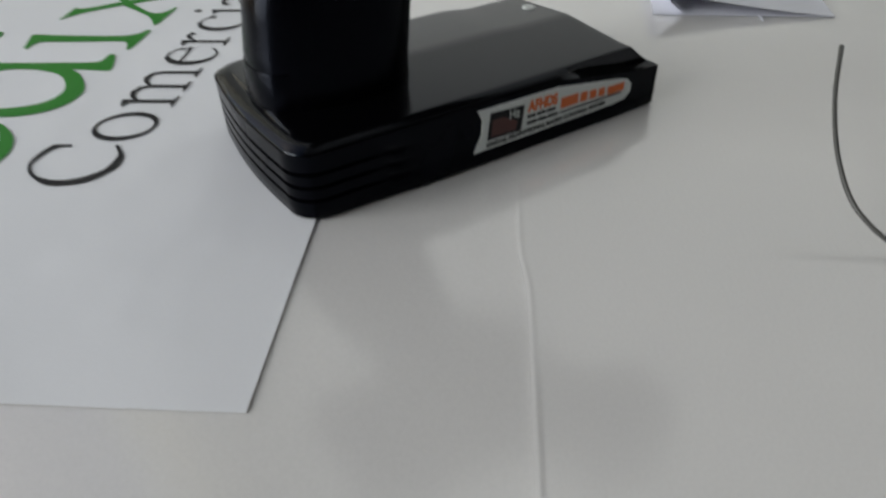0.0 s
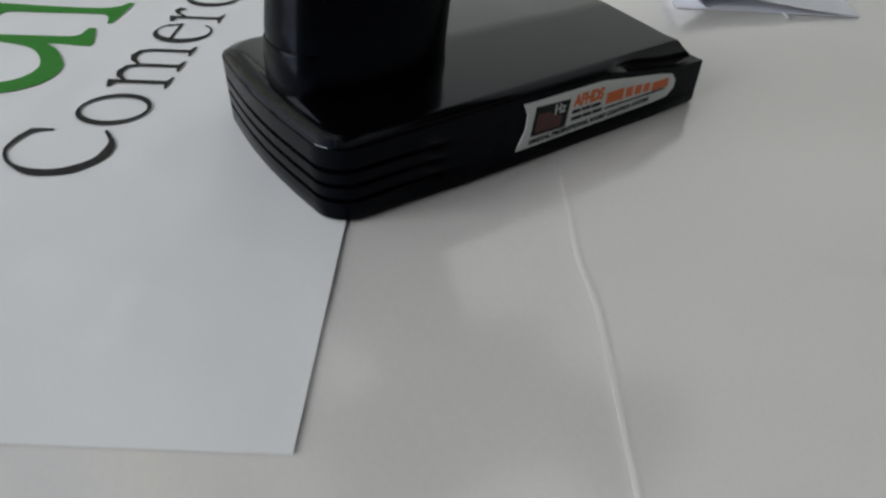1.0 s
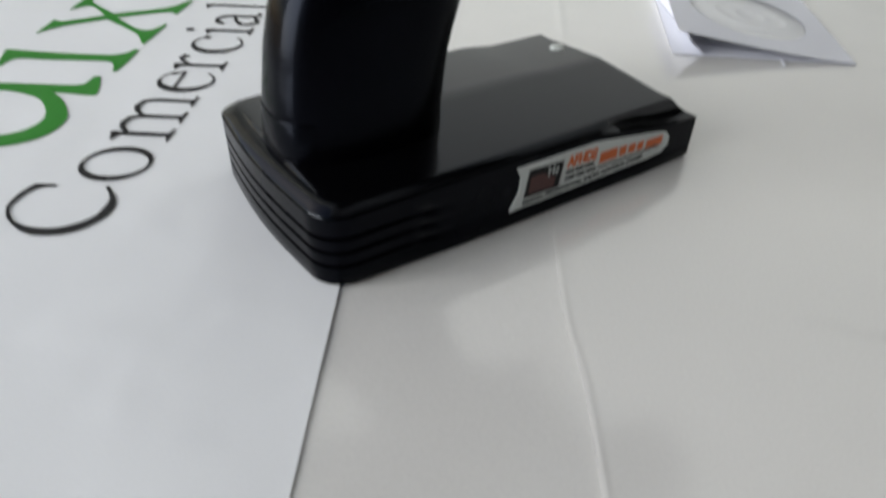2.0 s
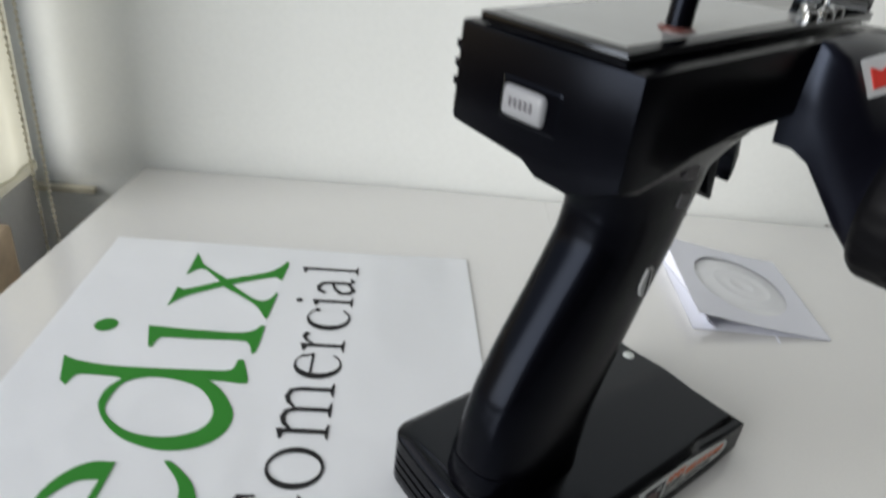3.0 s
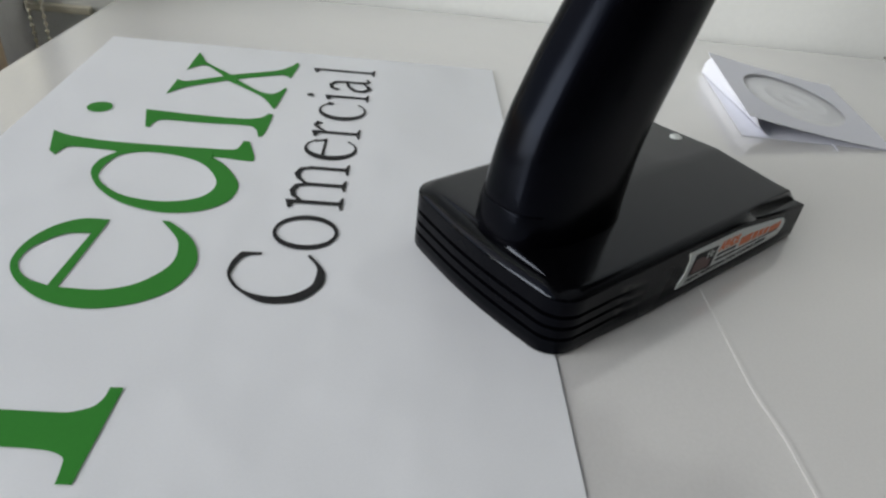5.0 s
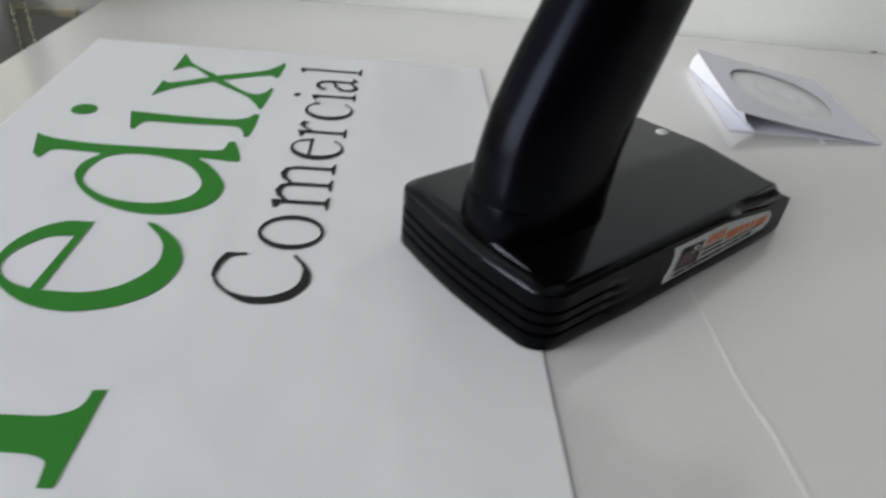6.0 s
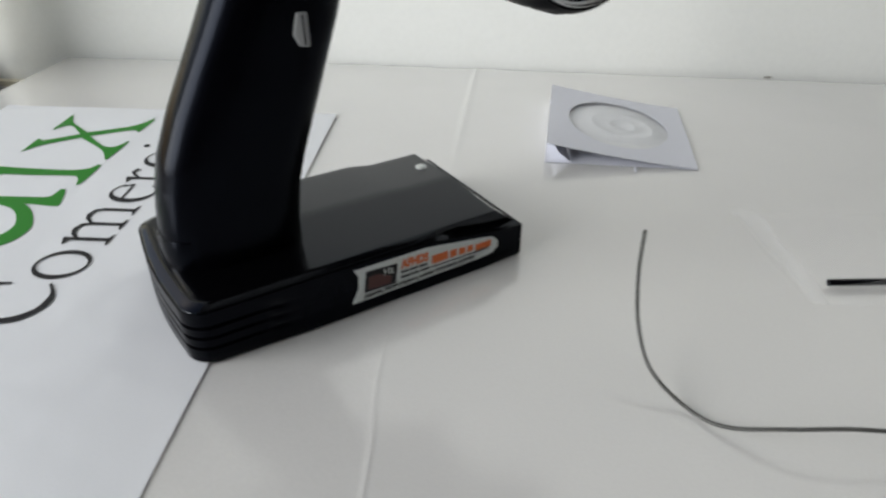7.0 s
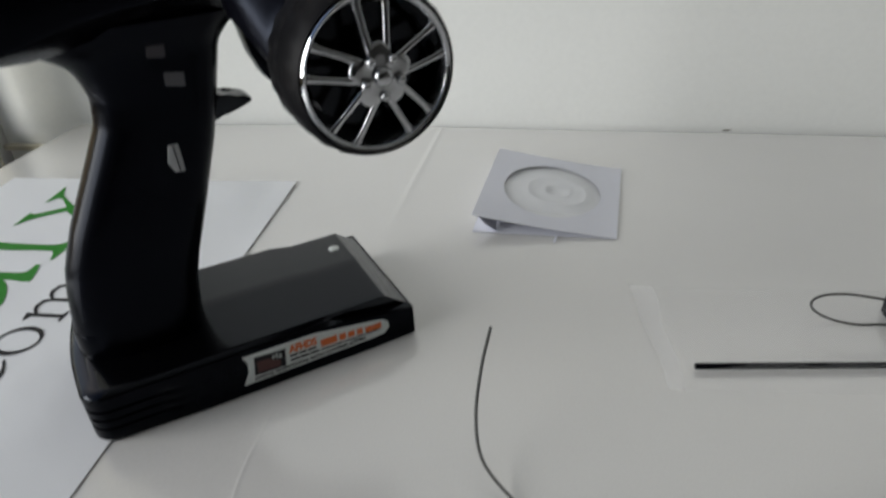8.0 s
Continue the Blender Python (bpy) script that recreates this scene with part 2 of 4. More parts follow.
def room():
    def slab(name, x0, x1, y0, y1, z0, z1, mat):
        return tagged(part(name, box(x0, x1, y0, y1, z0, z1), mat), kind="structure")

    slab("floor", -0.5, 2.2, -2.7, 0.6, FLOOR_Z - 0.1, FLOOR_Z, FLOOR)
    slab("ceiling", -0.5, 2.2, -2.7, 0.6, 1.75, 1.85, CEIL)
    # unseen walls added to close the room, coloured dark to dim reflections
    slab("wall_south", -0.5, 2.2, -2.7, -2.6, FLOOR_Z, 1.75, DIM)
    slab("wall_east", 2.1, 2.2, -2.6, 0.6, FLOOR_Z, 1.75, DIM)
    # plaster behind the table; waves added near the corner for soft light bands
    pts = [(2.1, 0.503 - 0.045 * 2.15)]
    for x in np.linspace(-0.05, -0.343, 40):
        k = min(1.0, max(0.0, (-0.08 - x) / 0.1))
        pts.append((x, 0.503 + 0.0002 * k * math.sin(72 * x + 0.6)))
    pts += [(-0.343, 0.6), (2.1, 0.6)]
    wall = tagged(part("wall_north", prism(pts, "z", FLOOR_Z, 1.75), WALL, smooth=50), kind="structure")
    part("scuff", prism([(0.256, 0.0002), (0.259, 0.0001), (0.2625, 0.0007), (0.260, 0.0013), (0.2565, 0.0010)], "y", 0.4885, 0.4915), SCUFF, wall, "small dark scuff")
    # side wall with the opening of the wide window
    y0, y1, z0, z1 = -0.60, 0.488, 0.0, 1.60
    wall = bmesh.new()
    for a, b, c, d in ((-2.6, y0, FLOOR_Z, 1.75), (y1, 0.6, FLOOR_Z, 1.75), (y0, y1, FLOOR_Z, z0), (y0, y1, z1, 1.75)):
        box(-0.43, -0.345, a, b, c, d, bm=wall)
    tagged(part("wall_west", wall, LILAC), kind="structure")
    bars = bmesh.new()
    for a, b, c, d in ((y0, y0 + 0.04, z0, z1), (y1 - 0.008, y1, z0, z1), (y0 + 0.04, y1 - 0.008, z0, z0 + 0.012), (y0 + 0.04, y1 - 0.008, z1 - 0.04, z1)):
        box(-0.425, -0.395, a, b, c, d, bm=bars)
    tagged(part("window_1", bars, WALL), kind="structure")


room()


def table():
    top = thing("table", pose(0, 0, 0), "white table pushed against the wall, covered in paper", "table")
    outline = [(-0.3380, -0.42), (1.25, -0.42), (1.25, 0.443), (-0.05, 0.501), (-0.2625, 0.501)]
    part("tabletop", prism(outline, "z", -0.03, TABLE_TOP - 0.0004, 0.0025), COVER, top)
    for x, y in ((-0.24, -0.36), (1.18, -0.36), (-0.22, 0.44), (1.18, 0.44)):
        part("leg", box(x - 0.02, x + 0.02, y - 0.02, y + 0.02, FLOOR_Z, -0.03, 0.003), WALL, top)


table()


def cover_sheets():
    """Paper laid over the table: one wide sheet and a second lapped over it, a little wavy."""

    def wavy(x0, x1, y0, y1, nx, ny, z0, amp, seed, fold=None, lift=0.0):
        bm = bmesh.new()
        rows = []
        for i in range(nx + 1):
            row = []
            for j in range(ny + 1):
                u, w = i / nx, j / ny
                x = x0(w) + (x1 - x0(w)) * u ** 2.2
                y = y0 + (y1 - 0.045 * max(0.0, x + 0.05) - y0) * w
                z = z0 + amp * (0.5 + 0.5 * noise.noise(Vector((x * 9, y * 7, seed))))
                z += lift * math.exp(-(((x - x0(w) - 0.0010) / 0.0008) ** 2)) * max(0.0, min(1.0, (0.20 - y) / 0.03)) * (0.8 + 0.5 * noise.noise(Vector((0.3, y * 14, seed + 3))))
                if fold:
                    for fx, fy0, fh, wide in fold:
                        z += fh * math.exp(-(((x - fx(y)) / wide) ** 2)) * (1 if y > fy0 else math.exp(-(((y - fy0) / 0.05) ** 2)))
                row.append(bm.verts.new((x, y, z)))
            rows.append(row)
        for a, b in zip(rows, rows[1:]):
            for j in range(ny):
                bm.faces.new((a[j], b[j], b[j + 1], a[j + 1]))
        ext = bmesh.ops.extrude_face_region(bm, geom=bm.faces[:])
        for v in ext["geom"]:
            if isinstance(v, bmesh.types.BMVert):
                v.co.z -= 0.00025
        return bm

    ob = part("table_paper", wavy(lambda w: -0.3365 + 0.0735 * w, 0.3, -0.41, 0.4995, 60, 60, -0.0006, 0.0003, 2.0), COVER, smooth=40)
    tagged(ob, "off-white paper sheet spread over the table", "paper")
    line = ((-0.41, 0.0262), (0.07, 0.0238), (0.125, 0.0243), (0.142, 0.0241), (0.158, 0.0219), (0.20, 0.0225), (0.25, 0.0228), (0.42, 0.0285), (0.50, 0.0330))
    edge = lambda w: interp(-0.41 + 0.906 * w, line)
    fold = [(lambda y: 0.0455 + 0.06 * (y - 0.42), 0.40, 0.0004, 0.0022)]
    ob = part("table_paper", wavy(edge, 0.62, -0.41, 0.4985, 400, 130, -0.0002, 0.0004, 5.0, fold, 0.00016), COVER, smooth=40)
    tagged(ob, "off-white creased paper sheet lapped over another sheet", "paper")


cover_sheets()


# ---------------------------------------------------------------- printed sheet
def shape(points, z, bm, thick=0.00006):
    """A flat printed patch."""
    vs = [bm.verts.new((x, y, z + thick)) for x, y in points]
    bm.faces.new(vs)


def strip(outer, inner, z, bm, thick=0.00006):
    """A band between two lines of equally many points."""
    a = [bm.verts.new((x, y, z + thick)) for x, y in outer]
    b = [bm.verts.new((x, y, z + thick)) for x, y in inner]
    for i in range(len(a) - 1):
        bm.faces.new((a[i], a[i + 1], b[i + 1], b[i]))


def arc(cx, cy, rx, ry, a0, a1, n=28):
    return [(cx + rx * math.cos(radians(a)), cy + ry * math.sin(radians(a))) for a in np.linspace(a0, a1, n)]


def ribbon(pts, widths, z, bm):
    """A band along a line, its width given at each point."""
    p = [Vector(q) for q in pts]
    a, b = [], []
    for i, q in enumerate(p):
        d = (p[min(i + 1, len(p) - 1)] - p[max(i - 1, 0)]).normalized()
        s = Vector((-d.y, d.x)) * widths[i] / 2
        a.append(q + s)
        b.append(q - s)
    strip([tuple(v) for v in a], [tuple(v) for v in b], z, bm)


def outline_curve(points, steps=5):
    """A closed line through points in millimetres, round but at those that carry a third value (corners)."""
    n = len(points)
    out = []
    for i in range(n):
        a, b = points[i], points[(i + 1) % n]
        pa, pb = Vector(a[:2]), Vector(b[:2])
        before, after = Vector(points[i - 1][:2]), Vector(points[(i + 2) % n][:2])
        ta = (pb - before) / 2 if len(a) == 2 else (pb - pa)
        tb = (after - pa) / 2 if len(b) == 2 else (pb - pa)
        for t in (ta, tb):
            if t.length > 1.2 * (pb - pa).length:
                t *= 1.2 * (pb - pa).length / t.length
        for k in range(steps):
            q = k / steps
            out.append((2 * q ** 3 - 3 * q * q + 1) * pa + (q ** 3 - 2 * q * q + q) * ta + (3 * q * q - 2 * q ** 3) * pb + (q ** 3 - q * q) * tb)
    return out


def filled(loops):
    """An outline and its holes, filled with triangles."""
    flat = [[Vector((p.x, p.y, 0)) for p in loop] for loop in loops]
    every = [p for loop in flat for p in loop]
    return every, geometry.tessellate_polygon(flat)


def sheet_rise(y):
    """How far the printed sheet stands off the table: it bows up towards its far end."""
    return interp(y, ((0.24, 0.0), (0.27, 0.0004), (0.30, 0.0013), (0.345, 0.0023), (0.39, 0.0031)))


def on_sheet(x, y, z):
    """A point of the flat print, carried to the bowed sheet."""
    h = sheet_rise(y) * max(0.25, min(1.0, (-x - 0.03) / 0.06))
    return x - h * (x + 0.079) / 0.1425, y - h * (y - 0.019) / 0.1425, z + h


def printed_sheet():
    sheet = thing("printed_sheet", pose(0, 0, 0), "white paper sheet printed with green shapes and a black word", "paper")
    bm = bmesh.new()
    n = 40
    rows = []
    x0, x1, y0, y1 = -0.2445, -0.0348, 0.0998, 0.397
    for i in range(n + 1):
        row = []
        for j in range(n + 1):
            x, y = x0 + (x1 - x0) * i / n, y0 + (y1 - y0) * j / n
            edge = math.exp(-((x1 - x) / 0.006)) * max(0, 0.14 - abs(y - 0.135)) * 0.0030 * (0.12 + 0.8 * noise.noise(Vector((0.5, y * 26, 1.0))) ** 2)
            row.append(bm.verts.new(on_sheet(x, y, 0.00006 + edge + 0.0001 * noise.noise(Vector((x * 16, y * 16, 4.0))))))
        rows.append(row)
    for a, b in zip(rows, rows[1:]):
        for j in range(n):
            bm.faces.new((a[j], b[j], b[j + 1], a[j + 1]))
    ext = bmesh.ops.extrude_face_region(bm, geom=bm.faces[:])
    for v in ext["geom"]:
        if isinstance(v, bmesh.types.BMVert):
            v.co.z -= 0.00015
    part("paper", bm, PAPER, sheet, smooth=40)
    Z = 0.00029

    # Glyph space: u along the line of writing (world +y), h upwards from the baseline (world -x).
    def place(u0, base, pts):
        return [(base - h, u0 + u) for u, h in pts]

    def glyph(name, mat, base, u0, makes, label=""):
        b = bmesh.new()
        for kind, args in makes:
            if kind == "poly":
                shape(place(u0, base, args), Z, b)
            elif kind == "ring":
                cu, ch, ru, rh, iu, ih, du, a0, a1 = args
                strip(place(u0, base, arc(cu, ch, ru, rh, a0, a1, 40)), place(u0, base, arc(cu + du, ch, iu, ih, a0, a1, 40)), Z, b)
            else:
                pts, wd = args
                ribbon(place(u0, base, pts), wd, Z, b)
            for v in b.verts:
                v.co.z += 0.0000005
        for v in b.verts:
            v.co = on_sheet(*v.co)
        return part(name, b, mat, sheet, label)

    # Outlines in millimetres: along the line of writing, and up from it; a third value marks a corner.
    def drawn(name, mat, u0, base, *loops):
        pts, tris = filled([outline_curve(loop) for loop in loops])
        b = bmesh.new()
        vs = [b.verts.new(on_sheet(-(base + p.y) / 1000, (u0 + p.x) / 1000, Z + 0.00006)) for p in pts]
        for t in tris:
            if len(set(t)) == 3:
                b.faces.new([vs[k] for k in t])
        return part(name, b, mat, sheet)

    half = [(21 + 37.8 * math.cos(radians(a)), 56 + 21 * math.sin(radians(a))) for a in range(-80, 81, 16)]
    hole = [(21 + 27.0 * math.cos(radians(a)), 56 + 17.5 * math.sin(radians(a))) for a in range(-80, 81, 16)]
    # bar with a broad foot and a half ring
    drawn("green_shape", GREEN, 118, 151.3,
          [(0, 1.2, 1), (28.9, 0, 1), (28.8, 3.4, 1), (25.4, 3.6), (22.4, 5.1), (20.4, 9.2), (20, 12.6), (20.2, 35, 1)] + half + [(20.2, 77, 1), (3, 77, 1), (4, 74, 1), (9, 72), (9.3, 21), (8.9, 11), (7.8, 7.2), (6.2, 5.6), (0, 4.8, 1)],
          [(21, 38.5, 1)] + hole + [(21, 73.5, 1)])
    # open ring with a slanting bar
    drawn("green_shape", GREEN, 175.9, 147.6,
          [(47.3, 17.6, 1), (46.9, 14.6), (38.4, 5.3), (29, 0.6), (20.6, 0), (11, 3.4), (4.8, 10), (1.5, 17.3), (0, 25), (1.2, 33.8), (5, 42.1), (12.2, 50.6), (20.3, 55.1), (30.5, 55.1), (39.6, 50.9), (45.3, 43.7), (45.8, 34.5, 1), (8.9, 36.3, 1), (8.8, 24.3), (11.9, 16), (17.3, 10.6), (24, 7.4), (31.5, 7.6), (38.3, 10.3)],
          [(37.2, 37.5, 1), (35.8, 45.4), (28.6, 51.5), (22.1, 52.9), (16.8, 51.2), (12, 46.4), (9.4, 39.5, 1)])
    # ring with a tall bar
    drawn("green_shape", GREEN, 228.6, 143.4,
          [(55, 83.9, 1), (53, 80.4), (51, 74.6), (48.9, 59.6), (48.8, 36.1), (49.1, 22.1), (49.5, 11.6), (51.2, 8.4), (58.1, 7.5, 1), (58, 5, 1), (51, 2.3), (43.7, 0, 1), (41.2, 0.1, 1), (41, 3.5), (41.9, 10.6), (42.2, 16.8, 1), (37, 10.7), (28.5, 4.7), (20.1, 1.4), (10.2, 2.9), (3.2, 9.4), (0, 18.7), (0.5, 29), (5.1, 40.8), (12.7, 50), (20.5, 55.6), (26.9, 57.8), (34.1, 57.3), (40.6, 53.5, 1), (41.5, 56.8, 1), (42.2, 68), (41.6, 72.6), (38.5, 74.1), (34.5, 74.6, 1), (37.8, 78.3, 1)],
          [(41.6, 45.5), (37.4, 51.8), (28.5, 54), (20.9, 53.2), (15, 48.8), (9.2, 40.3), (6.8, 29.1), (8.2, 19.2), (13, 12.1), (21, 9.9), (29.5, 13.3), (37, 19.9), (41, 29.2), (42.4, 37.9)])
    # bar with feet, and its dot
    drawn("green_shape", GREEN, 291.5, 143.5,
          [(18.2, 55.2, 1), (1.3, 50.2, 1), (1.1, 48.2, 1), (5.8, 47.8), (9.1, 45.6), (9.2, 30.8), (9.8, 8.2), (6.5, 4.4), (0, 2.3, 1), (0.9, 0.7, 1), (7.8, 0.1), (23, 0, 1), (23.9, 2.1, 1), (18.9, 5), (16.4, 12.2), (16.6, 32.9)])
    drawn("green_dot", GREEN, 308.3, 218.3, [(5.3 * math.cos(radians(a)), 5.3 * math.sin(radians(a))) for a in range(0, 360, 24)])
    # two crossed bars
    drawn("green_shape", GREEN, 320.9, 141,
          [(6.6, 54.4, 1), (25.2, 54.6, 1), (23.5, 49.9), (33.4, 34.3, 1), (44.2, 44.2), (44.7, 48.8), (37.9, 53.6, 1), (63.2, 53.9, 1), (57, 50.6), (49.5, 46.5), (36.1, 31.2, 1), (46.6, 10.4), (53.9, 4.2), (60.6, 1.3, 1), (56.6, 0, 1), (38.2, 1.5, 1), (41.1, 6.4), (30.9, 27.3, 1), (18.3, 13.5), (16.7, 7.6), (20.3, 4.1), (25.9, 2.2, 1), (23.9, 1.3, 1), (4.7, 2.5), (0, 3, 1), (1.6, 4.6), (5.8, 6.8), (13.5, 12.5), (28.4, 31.2, 1), (17.4, 46.8), (11.3, 51.8)])

    # the black word, letter by letter; baseline drifts a little with the print
    B0 = -0.1062

    def base(u):
        return B0 + 0.0062 * (u - 0.184) / 0.198

    def foot(u, w=0.0088, h=0.0):
        return ("poly", [(u - w / 2, h), (u + w / 2, h), (u + w / 2, h + 0.0007), (u + 0.0014, h + 0.0016), (u - 0.0014, h + 0.0016), (u - w / 2, h + 0.0007)])

    def stem(u, h1, h0=0.0005, w=0.0026):
        return ("poly", [(u - w / 2, h0), (u + w / 2, h0), (u + w / 2, h1), (u - w / 2, h1)])

    def flag(u, h):
        return ("poly", [(u - 0.0046, h - 0.0022), (u - 0.0044, h - 0.0012), (u + 0.0009, h + 0.0004), (u + 0.0013, h + 0.0004), (u + 0.0013, h - 0.0025), (u - 0.0013, h - 0.0032)])

    def letter(u0, makes):
        glyph("letter", INK, base(u0), u0, makes)

    drawn("letter", INK, 183, 106,
          [(25.7, 22.1, 1), (25.6, 28.8, 1), (20.5, 30.7), (15.3, 31.1), (12.3, 30.5), (6.7, 27.1), (1, 19.5), (0, 13.2), (2.4, 5.6), (9.6, 0.4), (15.7, 0), (20.2, 1.9), (26.2, 6.3, 1), (25.2, 7, 1), (20.6, 3.8), (17, 2.9), (9.8, 3.9), (4.7, 9.6), (3.4, 16.5), (5.7, 24.2), (11.5, 29), (15.6, 29.4), (21, 28.2), (23.6, 26), (24.4, 22, 1)])
    letter(0.2116, [("ring", (0.0107, 0.0103, 0.0107, 0.0114, 0.0078, 0.0101, 0.0, 0, 360))])
    letter(0.2365, [
        stem(0.0055, 0.019), foot(0.0055), flag(0.0055, 0.0212),
        ("line", ([(0.0062, 0.0158), (0.0098, 0.0190), (0.0135, 0.0200), (0.0172, 0.0188), (0.0186, 0.0150)], [0.0012, 0.002, 0.0026, 0.0026, 0.0026])),
        stem(0.0186, 0.0155), foot(0.0186),
        ("line", ([(0.0193, 0.0158), (0.0230, 0.0190), (0.0266, 0.0200), (0.0304, 0.0188), (0.0317, 0.0150)], [0.0012, 0.002, 0.0026, 0.0026, 0.0026])),
        stem(0.0317, 0.0155), foot(0.0317)])
    letter(0.2755, [
        ("ring", (0.0103, 0.0107, 0.0103, 0.0112, 0.0075, 0.0101, 0.0012, 38, 320)),
        ("line", ([(0.0028, 0.0135), (0.0192, 0.0135)], [0.0012, 0.0012])),
        ("poly", [(0.0168, 0.0190), (0.0192, 0.0135), (0.0176, 0.0130), (0.0158, 0.0178)])])
    letter(0.2955, [
        stem(0.0056, 0.019), foot(0.0056, 0.0095), flag(0.0056, 0.0212),
        ("line", ([(0.0064, 0.0150), (0.0095, 0.0188), (0.0125, 0.0205), (0.0158, 0.0188)], [0.001, 0.0016, 0.0024, 0.0034]))])
    letter(0.3140, [
        ("ring", (0.0107, 0.0107, 0.0107, 0.0112, 0.0079, 0.0101, 0.0012, 42, 320)),
        ("line", ([(0.0185, 0.0185), (0.0176, 0.0158)], [0.0034, 0.0026]))])
    letter(0.3355, [
        stem(0.0055, 0.019), foot(0.0055), flag(0.0055, 0.0212),
        ("ring", (0.0052, 0.0285, 0.0019, 0.0018, 0.0001, 0.0001, 0.0, 0, 360))])
    letter(0.3465, [
        ("line", ([(0.0030, 0.0160), (0.0052, 0.0196), (0.0095, 0.0205), (0.0130, 0.0182), (0.0137, 0.0140), (0.0137, 0.0040), (0.0155, 0.0014), (0.0190, 0.0030)], [0.0028, 0.0022, 0.0022, 0.0028, 0.0028, 0.0028, 0.0022, 0.0012])),
        ("line", ([(0.0135, 0.0130), (0.0075, 0.0112), (0.0030, 0.0078), (0.0030, 0.0035), (0.0062, 0.0008), (0.0100, 0.0020), (0.0135, 0.0046)], [0.0012, 0.0018, 0.0026, 0.0028, 0.0026, 0.0018, 0.0012]))])
    letter(0.3695, [stem(0.0052, 0.0300), foot(0.0052), flag(0.0052, 0.0322)])


printed_sheet()


# ---------------------------------------------------------------- transmitter
# Local axes: x from the rear to the front of the base, y from its right to its left side, z up.
def transmitter():
    tx = thing("rc_transmitter", pose(-0.0338, 0.1664, 0.0006, 0, 0, 35.83), "black glossy pistol-grip radio transmitter standing on the papers", "remote control")
    L, W, X0 = 0.131, 0.0740, -0.0048

    # --- base tray, grooved round its rear
    def wall_top(x):
        return interp(x, ((-0.01, 0.0203), (0.086, 0.0203), (0.100, 0.0176), (0.118, 0.0150), (0.132, 0.0142)))

    def outline(inset, fade=0.0):
        R = 0.0095
        pts = []
        for x in np.linspace(L, X0 + R + 0.001, 26):
            pts.append((x, 0.0))
        for a in np.linspace(-90, -180, 10):
            pts.append((X0 + R + R * math.cos(radians(a)), R + R * math.sin(radians(a))))
        for y in np.linspace(R, W - R, 10)[1:-1]:
            pts.append((X0 - 0.0018 * math.sin(math.pi * (y - R) / (W - 2 * R)), y))
        for a in np.linspace(180, 90, 10):
            pts.append((X0 + R + R * math.cos(radians(a)), W - R + R * math.sin(radians(a))))
        for x in np.linspace(X0 + R + 0.001, L, 26):
            pts.append((x, W))
        out = []
        for x, y in pts:
            k = inset + fade * max(0.0, min(1.0, (0.031 - x) / 0.016))
            cx, cy = 0.066, W / 2
            out.append((x + k * (1 if x < cx else -1) * (1 if x < 0.02 or x > L - 0.001 else 0), y + k * (1 if y < cy else -1)))
        return out

    rings = []
    levels = [(-0.0003, 0.0004, 0), (0.0004, 0.0, 0), (0.0035, 0.0, 0)]
    for g in (0.0058, 0.0100, 0.0142):
        levels += [(g - 0.0006, 0.0, 0), (g - 0.0003, 0.0, 0.0011), (g + 0.0005, 0.0, 0.0011), (g + 0.0008, 0.0, 0)]
    levels += [(0.0182, 0.0, 0), (0.0200, 0.0, 0)]
    for z, inset, fade in levels:
        ring = []
        for x, y in outline(inset, fade):
            k = wall_top(x) / 0.0200
            # the right-hand wall spreads a little at its foot
            foot = 0.0009 * max(0.0, min(1.0, (x - 0.015) / 0.02, (L - x) / 0.02)) * max(0.0, 1 - max(z, 0.0) / 0.006) if y < 0.01 else 0.0
            ring.append((x, y - foot, z * k if z > 0.004 else z))
        rings.append(ring)
    part("base_tray", loft(rings), TRAY, tx, smooth=35)

    # --- lid over the tray: sloped edges, a low roof along the middle, and a step down to the ledge round the front
    def lid_ring(side, fore_right, fore_left, front, height):
        pts = []
        for x, y in outline(0.0):
            near = max(0.0, min(1.0, (x - 0.089) / 0.005))
            k = side + ((fore_right if y < W / 2 else fore_left) - side) * near
            xx = min(x, front)
            if x < 0.012:
                xx = x + k * (0.012 - x) / 0.014
            pts.append((xx, y + k * (1 if y < W / 2 else -1), height(xx, near)))
        return pts

    rings = [lid_ring(0.0003, 0.0003, 0.0003, 0.1306, lambda x, n: wall_top(x) - 0.0004),
             lid_ring(0.0005, 0.0036, 0.0050, 0.1292, lambda x, n: 0.0206 * (1 - n) + (wall_top(x) + 0.0006) * n),
             lid_ring(0.0011, 0.0034, 0.0056, 0.1240, lambda x, n: 0.0213 * (1 - n) + (0.45 * wall_top(x) + 0.55 * 0.0220) * n),
             lid_ring(0.0026, 0.0032, 0.0062, 0.1200, lambda x, n: 0.0220),
             lid_ring(0.0031, 0.0035, 0.0065, 0.1195, lambda x, n: 0.0223),
             lid_ring(0.0040, 0.0043, 0.0073, 0.1187, lambda x, n: 0.0224)]
    lid = loft(rings, caps=False)
    lid.verts.ensure_lookup_table()
    top = lid.verts[-len(rings[0]):]
    n, rows = len(top), []
    for i in range(n // 2):
        p, q = top[i], top[n - 1 - i]
        row = [p]
        for k in range(1, 20):
            c = p.co.lerp(q.co, k / 20)
            row.append(lid.verts.new((c.x, c.y, c.z + 0.0022 * (1 - abs(k / 10 - 1)))))
        rows.append(row + [q])
